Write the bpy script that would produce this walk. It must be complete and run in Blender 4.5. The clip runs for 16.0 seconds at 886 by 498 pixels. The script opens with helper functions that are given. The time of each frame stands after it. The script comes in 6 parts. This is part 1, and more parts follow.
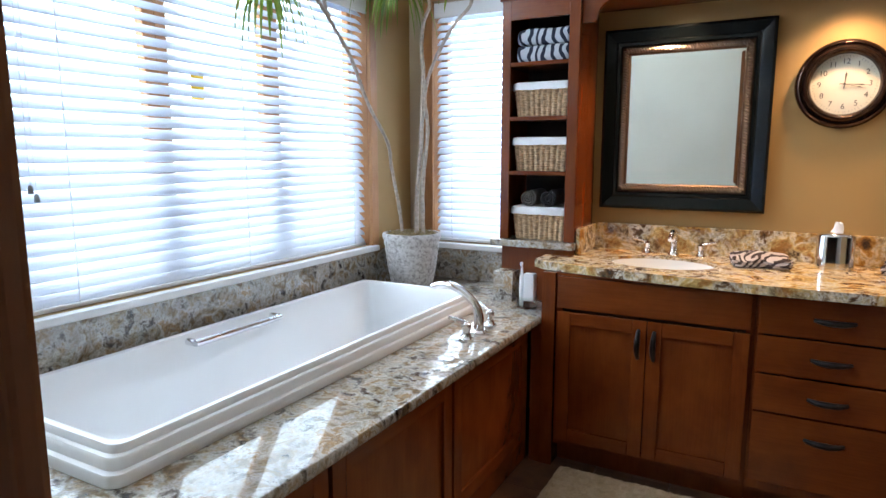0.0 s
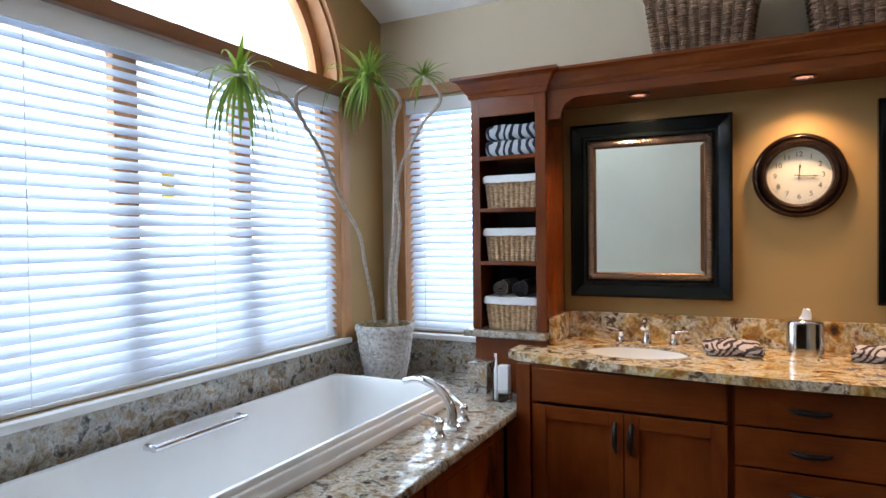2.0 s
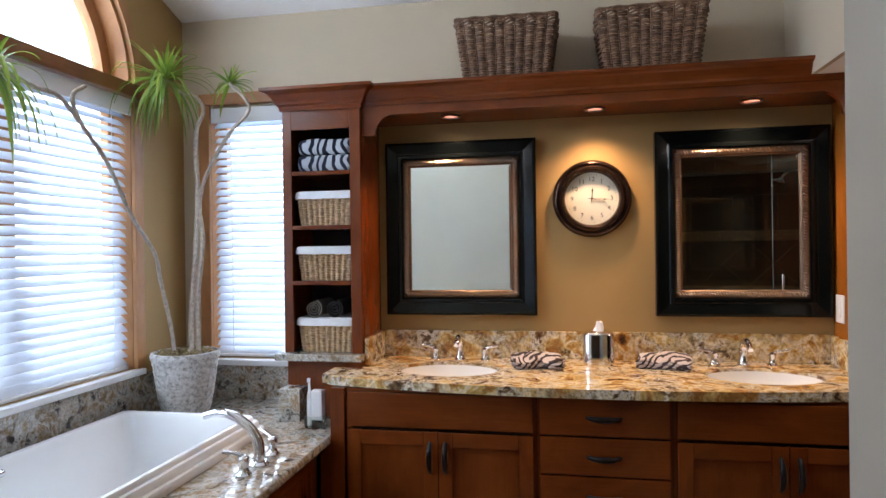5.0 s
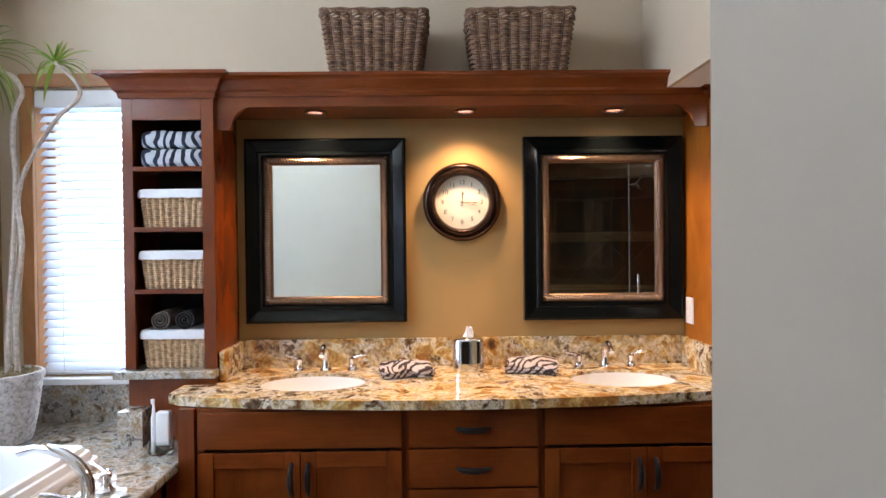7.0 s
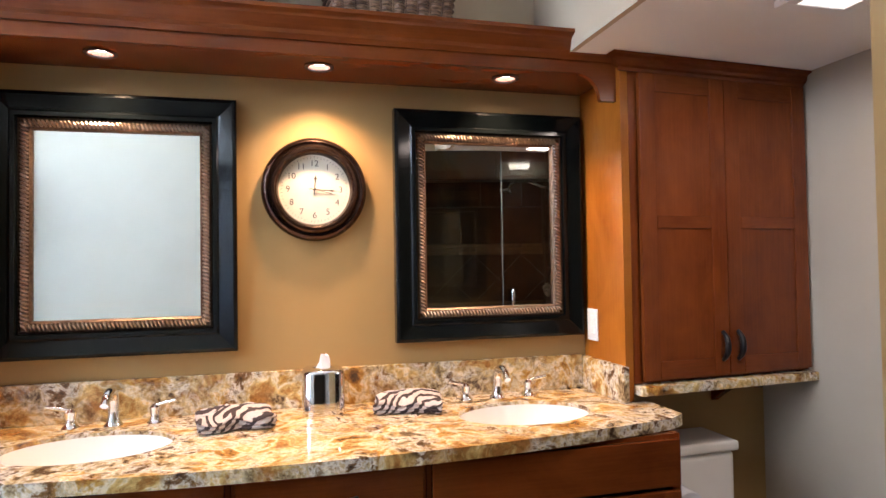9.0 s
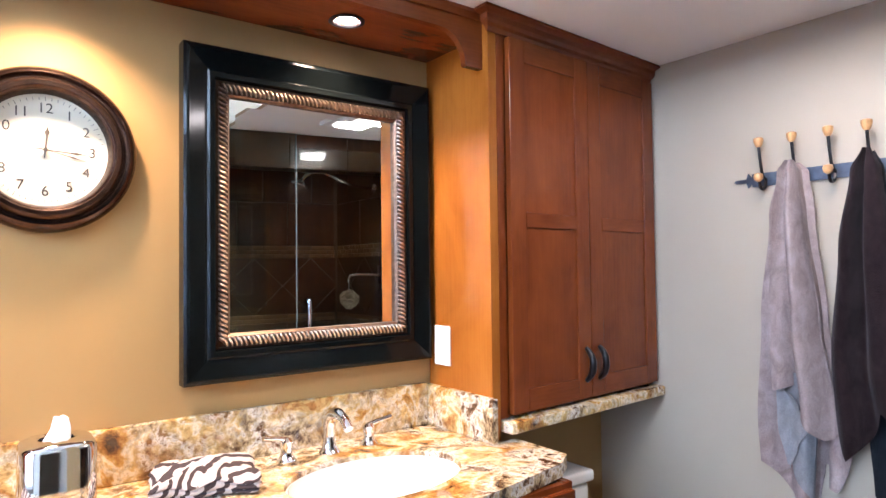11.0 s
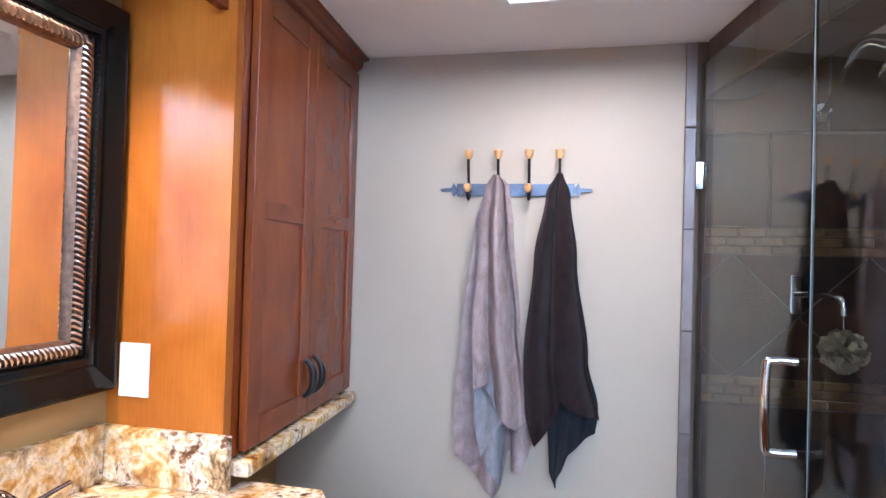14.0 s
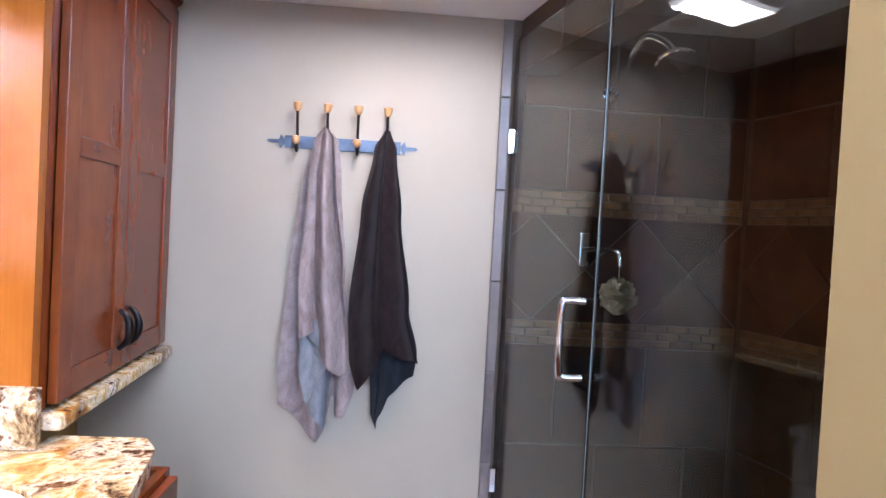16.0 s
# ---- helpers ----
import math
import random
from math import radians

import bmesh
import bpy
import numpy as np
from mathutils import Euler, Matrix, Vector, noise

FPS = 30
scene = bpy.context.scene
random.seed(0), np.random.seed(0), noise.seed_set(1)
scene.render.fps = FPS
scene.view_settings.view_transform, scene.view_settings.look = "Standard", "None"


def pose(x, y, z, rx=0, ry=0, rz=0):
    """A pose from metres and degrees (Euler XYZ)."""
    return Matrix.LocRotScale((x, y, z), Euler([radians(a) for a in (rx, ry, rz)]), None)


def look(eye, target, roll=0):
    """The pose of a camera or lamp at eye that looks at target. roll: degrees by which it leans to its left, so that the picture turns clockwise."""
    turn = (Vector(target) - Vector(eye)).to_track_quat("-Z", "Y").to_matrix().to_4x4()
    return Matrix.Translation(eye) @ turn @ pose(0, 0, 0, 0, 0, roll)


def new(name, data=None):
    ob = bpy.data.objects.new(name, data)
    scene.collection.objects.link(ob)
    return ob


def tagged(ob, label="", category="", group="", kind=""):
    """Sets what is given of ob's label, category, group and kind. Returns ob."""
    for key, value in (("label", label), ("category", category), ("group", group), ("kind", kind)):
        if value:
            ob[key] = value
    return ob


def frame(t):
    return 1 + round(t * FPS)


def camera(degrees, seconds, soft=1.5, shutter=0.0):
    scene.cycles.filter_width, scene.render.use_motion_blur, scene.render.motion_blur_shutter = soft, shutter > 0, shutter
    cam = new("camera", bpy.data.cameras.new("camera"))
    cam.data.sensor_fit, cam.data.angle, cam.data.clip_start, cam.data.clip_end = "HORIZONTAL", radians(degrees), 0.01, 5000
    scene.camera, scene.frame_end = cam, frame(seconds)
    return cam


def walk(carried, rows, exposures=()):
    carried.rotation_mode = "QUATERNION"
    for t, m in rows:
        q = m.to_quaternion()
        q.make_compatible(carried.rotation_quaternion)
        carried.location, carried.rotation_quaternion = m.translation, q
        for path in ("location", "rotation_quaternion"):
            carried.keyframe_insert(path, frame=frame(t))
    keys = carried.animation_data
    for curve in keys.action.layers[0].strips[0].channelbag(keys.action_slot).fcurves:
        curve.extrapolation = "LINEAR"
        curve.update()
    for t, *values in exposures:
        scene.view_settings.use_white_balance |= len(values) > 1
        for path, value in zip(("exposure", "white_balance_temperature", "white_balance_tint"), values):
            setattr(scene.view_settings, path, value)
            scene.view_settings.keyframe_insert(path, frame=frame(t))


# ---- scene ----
cam = camera(70.4, 16.0)
LIGHTING = [(0, -0.33, 6250, 15), (2.5, -0.66, 6300, 16), (4, -0.66, 6300, 18), (6.5, -0.20, 6350, 19), (9, 0.18, 6150, 20), (11.5, 0.84, 5300, 17), (13.5, 0.78, 5250, 18), (16, 0.80, 5250, 20)]
PATH = [
    (0, (0.079, -0.423, 1.346), (-0.869, 1.312, 1.045), -0.0),
    (0.5, (0.08, -0.419, 1.377), (-0.87, 1.326, 1.143), -0.4),
    (1, (0.098, -0.409, 1.392), (-0.856, 1.341, 1.23), -0.7),
    (1.5, (0.1, -0.401, 1.385), (-0.836, 1.364, 1.295), -0.7),
    (2, (0.104, -0.394, 1.383), (-0.797, 1.391, 1.344), -0.7),
    (2.5, (0.094, -0.384, 1.349), (-0.744, 1.431, 1.361), -0.4),
    (3, (0.093, -0.374, 1.389), (-0.667, 1.476, 1.389), -0.5),
    (3.5, (0.099, -0.358, 1.393), (-0.572, 1.526, 1.396), -0.5),
    (4, (0.105, -0.341, 1.393), (-0.467, 1.575, 1.399), -0.6),
    (6.5, (0.12, -0.242, 1.433), (0.049, 1.757, 1.415), -0.7),
    (7, (0.122, -0.191, 1.445), (0.151, 1.808, 1.421), -0.6),
    (7.5, (0.124, -0.069, 1.47), (0.253, 1.927, 1.43), -0.4),
    (8, (0.138, 0.133, 1.455), (0.365, 2.119, 1.424), -0.5),
    (8.5, (0.154, 0.273, 1.401), (0.489, 2.245, 1.414), -0.6),
    (9, (0.131, 0.451, 1.356), (0.637, 2.386, 1.408), -0.9),
    (11.5, (0.128, 1.184, 1.368), (1.508, 2.631, 1.416), 0.0),
    (12, (0.077, 1.299, 1.376), (1.631, 2.557, 1.419), 0.9),
    (12.5, (0.033, 1.366, 1.379), (1.715, 2.447, 1.422), 1.3),
    (13, (0.06, 1.452, 1.364), (1.848, 2.347, 1.419), 0.7),
    (13.5, (0.075, 1.568, 1.371), (1.967, 2.214, 1.43), 1.5),
    (14, (0.068, 1.601, 1.387), (2.015, 2.057, 1.423), 1.7),
    (14.5, (0.043, 1.629, 1.388), (2.027, 1.885, 1.414), 1.8),
    (15, (0.018, 1.646, 1.373), (2.017, 1.728, 1.383), 2.2),
    (15.5, (0.006, 1.645, 1.363), (2.006, 1.601, 1.34), 2.7),
    (16, (-0.009, 1.647, 1.347), (1.985, 1.501, 1.298), 3.1),
]
walk(cam, [(t, look(eye, target, roll)) for t, eye, target, roll in PATH], LIGHTING)

# ---- light ----
def make_world(strength, elevation, rotation):
    w = bpy.data.worlds.new("world")
    scene.world = w
    w.use_nodes = True
    nt = w.node_tree
    bg = nt.nodes["Background"]
    sky = nt.nodes.new("ShaderNodeTexSky")
    sky.sky_type = "NISHITA"
    sky.sun_disc = False
    sky.sun_elevation, sky.sun_rotation = radians(elevation), radians(rotation)
    sky.air_density, sky.dust_density = 1.0, 4.0
    nt.links.new(sky.outputs[0], bg.inputs[0])
    bg.inputs[1].default_value = strength


SUN_EL, SUN_AZ = 50, 200
make_world(0.10, SUN_EL, SUN_AZ)
sun = new("sun", bpy.data.lights.new("sun", "SUN"))
sun.data.energy, sun.data.angle, sun.data.color = 1.5, radians(8), (1, 0.96, 0.9)
sun.matrix_world = look((0, 0, 0), (-math.sin(radians(SUN_AZ)) * math.cos(radians(SUN_EL)), -math.cos(radians(SUN_AZ)) * math.cos(radians(SUN_EL)), -math.sin(radians(SUN_EL))))


def area_lamp(name, eye, target, w, h, power, color, spread=180):
    la = bpy.data.lights.new(name, "AREA")
    la.shape, la.size, la.size_y, la.energy, la.color, la.spread = "RECTANGLE", w, h, power, color, radians(spread)
    ob = new(name, la)
    ob.matrix_world = look(eye, target)
    return ob


DAY = (0.75, 0.88, 1.0)
area_lamp("sky_west", (-2.10, 1.08, 1.41), (0, 1.08, 1.41), 3.4, 1.5, 139, DAY)
area_lamp("sky_west_arch", (-2.06, 1.08, 2.85), (0, 1.08, 2.85), 2.8, 1.4, 150, DAY)
area_lamp("sky_north", (-1.37, 2.90, 1.46), (-1.37, 0, 1.46), 0.9, 1.5, 50, DAY)


def spot(name, eye, power, color, cone, blend=0.5, radius=0.03):
    la = bpy.data.lights.new(name, "SPOT")
    la.energy, la.color, la.spot_size, la.spot_blend, la.shadow_soft_size = power, color, radians(cone), blend, radius
    ob = new(name, la)
    ob.matrix_world = look(eye, (eye[0], eye[1] + 0.001, eye[2] - 1))
    return ob


WARM = (1.0, 0.65, 0.36)
LAMP_X = (-0.37, 0.26, 0.89)
LAMP_Y, SOFFIT = 2.47, 1.995
for lx in LAMP_X:
    spot("downlight_glow", (lx, LAMP_Y, SOFFIT + 0.003), 39, WARM, 118, 0.75, 0.026)
area_lamp("ceiling_fixture_glow", (1.55, 1.667, 2.026), (1.55, 1.667, 0), 0.14, 0.26, 6, (1.0, 0.84, 0.68), 175)


# ---- materials ----
class Mat:
    """A small wrapper round a principled node material."""

    def __init__(self, name, color, rough=0.5, metal=0.0, spec=0.5):
        self.m = bpy.data.materials.new(name)
        self.m.use_nodes = True
        self.nt = self.m.node_tree
        self.b = self.nt.nodes["Principled BSDF"]
        self.b.inputs["Base Color"].default_value = (*color, 1)
        self.b.inputs["Roughness"].default_value = rough
        self.b.inputs["Metallic"].default_value = metal
        self.b.inputs["Specular IOR Level"].default_value = spec
        self.tc = self.nt.nodes.new("ShaderNodeTexCoord").outputs["Object"]

    def node(self, kind, **vals):
        n = self.nt.nodes.new("ShaderNode" + kind)
        for k, v in vals.items():
            n.inputs[k].default_value = v
        return n

    def link(self, a, b):
        self.nt.links.new(a, b)

    def mapped(self, scale=(1, 1, 1), rot=(0, 0, 0), src=None):
        n = self.nt.nodes.new("ShaderNodeMapping")
        n.inputs["Scale"].default_value = scale
        n.inputs["Rotation"].default_value = rot
        self.link(src or self.tc, n.inputs["Vector"])
        return n.outputs[0]

    def noise(self, vec, scale, detail=4, rough=0.55, dist=0.0):
        n = self.node("TexNoise", Scale=scale, Detail=detail, Roughness=rough, Distortion=dist)
        self.link(vec, n.inputs["Vector"])
        return n.outputs["Fac"]

    def ramp(self, fac, stops):
        n = self.nt.nodes.new("ShaderNodeValToRGB")
        e = n.color_ramp.elements
        while len(e) < len(stops):
            e.new(0.5)
        for el, (p, c) in zip(e, stops):
            el.position = p
            el.color = (*c, 1) if len(c) == 3 else c
        self.link(fac, n.inputs[0])
        return n.outputs[0]

    def mix(self, fac, a, b, mode="MIX"):
        n = self.nt.nodes.new("ShaderNodeMix")
        n.data_type, n.blend_type = "RGBA", mode
        for sock, v in ((n.inputs[0], fac), (n.inputs[6], a), (n.inputs[7], b)):
            if isinstance(v, (int, float)):
                sock.default_value = v
            elif isinstance(v, tuple):
                sock.default_value = (*v, 1)
            else:
                self.link(v, sock)
        return n.outputs[2]

    def color(self, out):
        self.link(out, self.b.inputs["Base Color"])
        return self

    def rough(self, fac, lo, hi):
        n = self.node("MapRange")
        n.inputs["To Min"].default_value, n.inputs["To Max"].default_value = lo, hi
        self.link(fac, n.inputs["Value"])
        self.link(n.outputs[0], self.b.inputs["Roughness"])

    def bump(self, fac, strength=0.2, dist=0.002):
        n = self.node("Bump", Strength=strength, Distance=dist)
        self.link(fac, n.inputs["Height"])
        self.link(n.outputs[0], self.b.inputs["Normal"])
        return self


def paint(name, c, rough=0.6, bump=0.12):
    m = Mat(name, c, rough, spec=0.3)
    n = m.noise(m.tc, 1.7, 3)
    m.color(m.ramp(n, [(0.3, tuple(v * 0.95 for v in c)), (0.7, tuple(min(1, v * 1.04) for v in c))]))
    m.bump(m.noise(m.tc, 260, 3), bump, 0.0006)
    return m.m


def wood(name, dark, mid, light, axis=2, rough=0.24, fine=1.0):
    """Cherry-like wood, grain along the given axis."""
    m = Mat(name, mid, rough, spec=0.4)
    s = [9.0 * fine] * 3
    s[axis] = 1.6
    info = m.nt.nodes.new("ShaderNodeObjectInfo")
    add = m.nt.nodes.new("ShaderNodeVectorMath")
    m.link(m.tc, add.inputs[0])
    sc = m.nt.nodes.new("ShaderNodeVectorMath")
    sc.operation = "SCALE"
    sc.inputs[0].default_value = (3.1, 5.7, 2.3)
    m.link(info.outputs["Random"], sc.inputs["Scale"])
    m.link(sc.outputs[0], add.inputs[1])
    v = m.mapped(tuple(s), src=add.outputs[0])
    g = m.noise(v, 1.0, 3, 0.5, 0.12)
    bs = [4.2] * 3
    bs[axis] = 2.6
    big = m.noise(m.mapped(tuple(bs), src=add.outputs[0]), 1.6, 4, 0.55, 0.5)
    s2 = [170.0] * 3
    s2[axis] = 6.0
    pore = m.noise(m.mapped(tuple(s2), src=add.outputs[0]), 1.0, 2)
    c1 = m.ramp(g, [(0.12, dark), (0.5, mid), (0.9, light)])
    c2 = m.mix(0.5, c1, m.ramp(big, [(0.3, dark), (0.7, light)]))
    tone = m.ramp(info.outputs["Random"], [(0.0, (0.94, 0.94, 0.94)), (1.0, (1.04, 1.03, 1.02))])
    c3 = m.mix(1.0, c2, tone, "MULTIPLY")
    m.color(m.mix(0.09, c3, m.ramp(pore, [(0.4, dark), (0.6, light)])))
    m.rough(g, rough - 0.03, rough + 0.05)
    m.bump(pore, 0.12, 0.0004)
    return m.m


CHERRY = ((0.082, 0.0150, 0.0030), (0.154, 0.0315, 0.0056), (0.245, 0.060, 0.0105))
M_WOODV = wood("cherry_upright", *CHERRY, axis=2)
# lighter copy of the cherry: the downlight's brightness is put into the colour
M_BOARD_LAMPLIT = wood("lamplit_cherry_board", (0.20, 0.053, 0.0045), (0.31, 0.098, 0.011), (0.42, 0.150, 0.019), axis=2, rough=0.2, fine=0.6)
M_WOODH = wood("cherry_level", *CHERRY, axis=0)
M_WOODY = wood("cherry_deep", *CHERRY, axis=1)
OAK = ((0.26, 0.10, 0.03), (0.42, 0.19, 0.07), (0.55, 0.28, 0.12))
M_OAKV = wood("window_wood_upright", *OAK, axis=2, rough=0.4)
M_OAKH = wood("window_wood_level", *OAK, axis=1, rough=0.4)
M_OAKX = wood("window_wood_cross", *OAK, axis=0, rough=0.4)
M_BEAM = wood("beam_wood", (0.14, 0.045, 0.012), (0.23, 0.085, 0.028), (0.31, 0.125, 0.045), axis=1, rough=0.3)
M_CASING = wood("casing_wood", (0.09, 0.025, 0.006), (0.16, 0.05, 0.012), (0.24, 0.08, 0.02), axis=2, rough=0.35, fine=0.7)
# near-black: the shade inside cabinets and shelf tower is put into the colour
M_INNER_SHADE = paint("interior_shade", (0.02, 0.012, 0.009), 0.7)
# tan holds amber lamplight and the gable's shade; beige holds the daylight
M_WALL_TAN_LIGHTING = paint("tan_wall_paint_with_lighting", (0.365, 0.226, 0.085))
M_WALL_DAYLIT = paint("daylit_beige_wall_paint", (0.52, 0.43, 0.315))
M_WALL_GREY = paint("pale_grey_wall_paint", (0.392, 0.332, 0.256))
# the grey paint darkened to hold back daylight on the partition
M_WALL_GREY_DIMMED = paint("dimmed_grey_wall_paint", (0.315, 0.268, 0.215))
M_WALL_CREAM = paint("cream_wall_paint", (0.61, 0.585, 0.495))
M_CEIL = paint("ceiling_paint", (0.84, 0.83, 0.82), 0.8)
M_TRIMWHITE = paint("white_gloss", (0.82, 0.83, 0.84), 0.3, 0.03)


def granite(name, scale=1.0, warm=1.0):
    """Polished stone: swirling clouds of cream and gold, dark mineral veins, grey crystals."""
    m = Mat(name, (0.4, 0.3, 0.2), 0.07, spec=0.8)
    v = m.mapped((1, 1, 1))
    warp = m.nt.nodes.new("ShaderNodeTexNoise")
    warp.inputs["Scale"].default_value, warp.inputs["Detail"].default_value = 6 * scale, 3
    m.link(v, warp.inputs["Vector"])
    vv = m.mix(0.17, v, warp.outputs["Color"])
    big = m.noise(vv, 12 * scale, 7, 0.66, 0.25)
    second = m.noise(m.mapped((1, 1, 1), (0.3, 0.8, 0.5)), 21 * scale, 7, 0.7, 0.3)
    crystal = m.node("TexVoronoi", Scale=75 * scale)
    m.link(vv, crystal.inputs["Vector"])
    fine = m.noise(v, 120 * scale, 3, 0.6)
    if warm > 0.5:
        base = m.ramp(big, [(0.33, (0.07, 0.035, 0.018)), (0.39, (0.34, 0.155, 0.035)), (0.44, (0.54, 0.32, 0.08)), (0.49, (0.78, 0.69, 0.50)), (0.535, (0.64, 0.45, 0.17)), (0.61, (0.36, 0.17, 0.045))])
        patch = m.ramp(second, [(0.34, (0.03, 0.02, 0.015)), (0.42, (0.20, 0.11, 0.05)), (0.475, (0.76, 0.72, 0.62)), (0.53, (0.52, 0.40, 0.22)), (0.62, (0.08, 0.045, 0.025))])
    else:
        base = m.ramp(big, [(0.34, (0.045, 0.04, 0.035)), (0.42, (0.22, 0.15, 0.075)), (0.48, (0.36, 0.34, 0.30)), (0.53, (0.54, 0.52, 0.48)), (0.58, (0.30, 0.19, 0.085)), (0.68, (0.36, 0.35, 0.33))])
        patch = m.ramp(second, [(0.36, (0.03, 0.028, 0.03)), (0.42, (0.16, 0.14, 0.12)), (0.48, (0.46, 0.46, 0.44)), (0.60, (0.29, 0.22, 0.13)), (0.68, (0.08, 0.065, 0.055))])
    sel = m.ramp(m.noise(vv, 9 * scale, 3, 0.5, 0.6), [(0.44, (0, 0, 0)), (0.56, (1, 1, 1))])
    c = m.mix(sel, base, patch)
    cr = m.ramp(crystal.outputs["Color"], [(0.2, (0.84, 0.82, 0.79)), (0.8, (1.10, 1.08, 1.06))])
    c = m.mix(1.0, c, cr, "MULTIPLY")
    grain = m.ramp(fine, [(0.30, (0.5, 0.46, 0.42)), (0.5, (1, 1, 1)), (0.72, (1.12, 1.1, 1.08))])
    m.color(m.mix(0.7, c, m.mix(1.0, c, grain, "MULTIPLY")))
    m.rough(second, 0.025, 0.07)
    return m.m


M_GRAN = granite("warm_granite", 0.74, 1.0)
M_GRAN2 = granite("grey_brown_granite", 1.05, 0.0)


def plain(name, c, rough=0.4, metal=0.0, var=0.06, scale=30, bump=0.0, spec=0.5):
    m = Mat(name, c, rough, metal, spec)
    n = m.noise(m.tc, scale, 3)
    m.color(m.ramp(n, [(0.3, tuple(v * (1 - var) for v in c)), (0.7, tuple(min(1.0, v * (1 + var)) for v in c))]))
    if bump:
        m.bump(n, bump, 0.001)
    return m.m


M_CHROME = plain("chrome", (0.78, 0.78, 0.8), 0.06, 1.0, 0.02)
M_TUB = plain("white_acrylic", (0.87, 0.88, 0.89), 0.1, 0, 0.01, 6)
M_PORC = plain("porcelain", (0.82, 0.80, 0.76), 0.12, 0, 0.01, 6)
M_IRON = plain("oiled_bronze", (0.012, 0.010, 0.010), 0.28, 0.35, 0.3)
M_BLACKFR = plain("black_lacquer_frame", (0.0035, 0.005, 0.0055), 0.12, 0, 0.12, 20, spec=0.22)
M_SILVERBR = plain("antique_gilt", (0.14, 0.09, 0.062), 0.42, 0.9, 0.4, 90)
M_ROPE = plain("antique_silver", (0.44, 0.34, 0.26), 0.28, 0.95, 0.3, 90)
M_MIRROR = Mat("mirror_glass", (0.84, 0.865, 0.84), 0.0, 1.0).m
M_PLATE = plain("switch_plastic", (0.8, 0.79, 0.76), 0.35, 0, 0.01)


def glow(name, c, strength):
    m = Mat(name, c, 0.5)
    m.b.inputs["Emission Color"].default_value = (*c, 1)
    m.b.inputs["Emission Strength"].default_value = strength
    return m.m


M_BULB = glow("lamp_glow", (1.0, 0.93, 0.80), 22)
M_DIFF = glow("diffuser_glow", (1.0, 0.90, 0.78), 2.2)


def glass(name, color, rough=0.0):
    m = Mat(name, color, rough)
    m.b.inputs["Transmission Weight"].default_value = 1.0
    m.b.inputs["IOR"].default_value = 1.45
    return m.m


M_GLASSEDGE = plain("glass_edge", (0.30, 0.38, 0.42), 0.25)
M_GLASS = glass("clear_glass", (0.90, 0.965, 0.93))


def slat_material():
    m = Mat("blind_slat", (0.84, 0.86, 0.89), 0.4)
    tr = m.node("BsdfTranslucent", Color=(0.80, 0.87, 0.97, 1))
    mx = m.nt.nodes.new("ShaderNodeMixShader")
    mx.inputs[0].default_value = 0.38
    m.link(m.b.outputs[0], mx.inputs[1])
    m.link(tr.outputs[0], mx.inputs[2])
    m.link(mx.outputs[0], m.nt.nodes["Material Output"].inputs[0])
    return m.m


M_SLAT = slat_material()


def tile_mat(name, a, b, rough=0.3):
    m = Mat(name, a, rough)
    info = m.nt.nodes.new("ShaderNodeObjectInfo")
    n = m.noise(m.tc, 7, 5, 0.65, 0.6)
    c = m.ramp(n, [(0.32, a), (0.68, b)])
    t = m.ramp(info.outputs["Random"], [(0, (0.75, 0.75, 0.75)), (1, (1.2, 1.18, 1.12))])
    m.color(m.mix(1.0, c, t, "MULTIPLY"))
    m.bump(n, 0.25, 0.002)
    return m.m


M_TILE = tile_mat("slate_brown_tile", (0.022, 0.010, 0.004), (0.072, 0.028, 0.008))
M_TILE_EDGE = tile_mat("edge_tile", (0.13, 0.105, 0.10), (0.20, 0.165, 0.155), 0.35)
M_MOSAIC = tile_mat("mosaic_stone", (0.12, 0.068, 0.032), (0.24, 0.14, 0.065), 0.35)
M_GROUT = plain("grout", (0.10, 0.075, 0.055), 0.9, 0, 0.1)
M_FLOORTILE = tile_mat("brown_floor_tile", (0.11, 0.055, 0.03), (0.22, 0.12, 0.065), 0.35)


# ---- helpers of this scene ----
def part(name, bm, material, parent=None, label="", smooth=False, group="", category="", kind="", loc=None):
    me = bpy.data.meshes.new(name)
    bmesh.ops.recalc_face_normals(bm, faces=bm.faces)
    bm.to_mesh(me)
    bm.free()
    me.materials.append(material)
    if smooth:
        me.shade_smooth()
        me.set_sharp_from_angle(angle=radians(38))
    ob = new(name, me)
    if parent is not None:
        ob.parent = parent
    if loc is not None:
        ob.location = loc
    return tagged(ob, label, category, group, kind)


def thing(name, loc, label, category, group="", kind=""):
    ob = new(name)
    ob.location = loc
    ob.empty_display_size = 0.05
    return tagged(ob, label, category, group, kind)


def box(bm, x0, x1, y0, y1, z0, z1, bevel=0.0, seg=2):
    m = Matrix.LocRotScale(((x0 + x1) / 2, (y0 + y1) / 2, (z0 + z1) / 2), None, (abs(x1 - x0), abs(y1 - y0), abs(z1 - z0)))
    r = bmesh.ops.create_cube(bm, size=1, matrix=m)
    if bevel:
        es = {e for v in r["verts"] for e in v.link_edges}
        bmesh.ops.bevel(bm, geom=list(es), offset=bevel, segments=seg, affect="EDGES", profile=0.6)
    return bm


def B(*a, **k):
    return box(bmesh.new(), *a, **k)


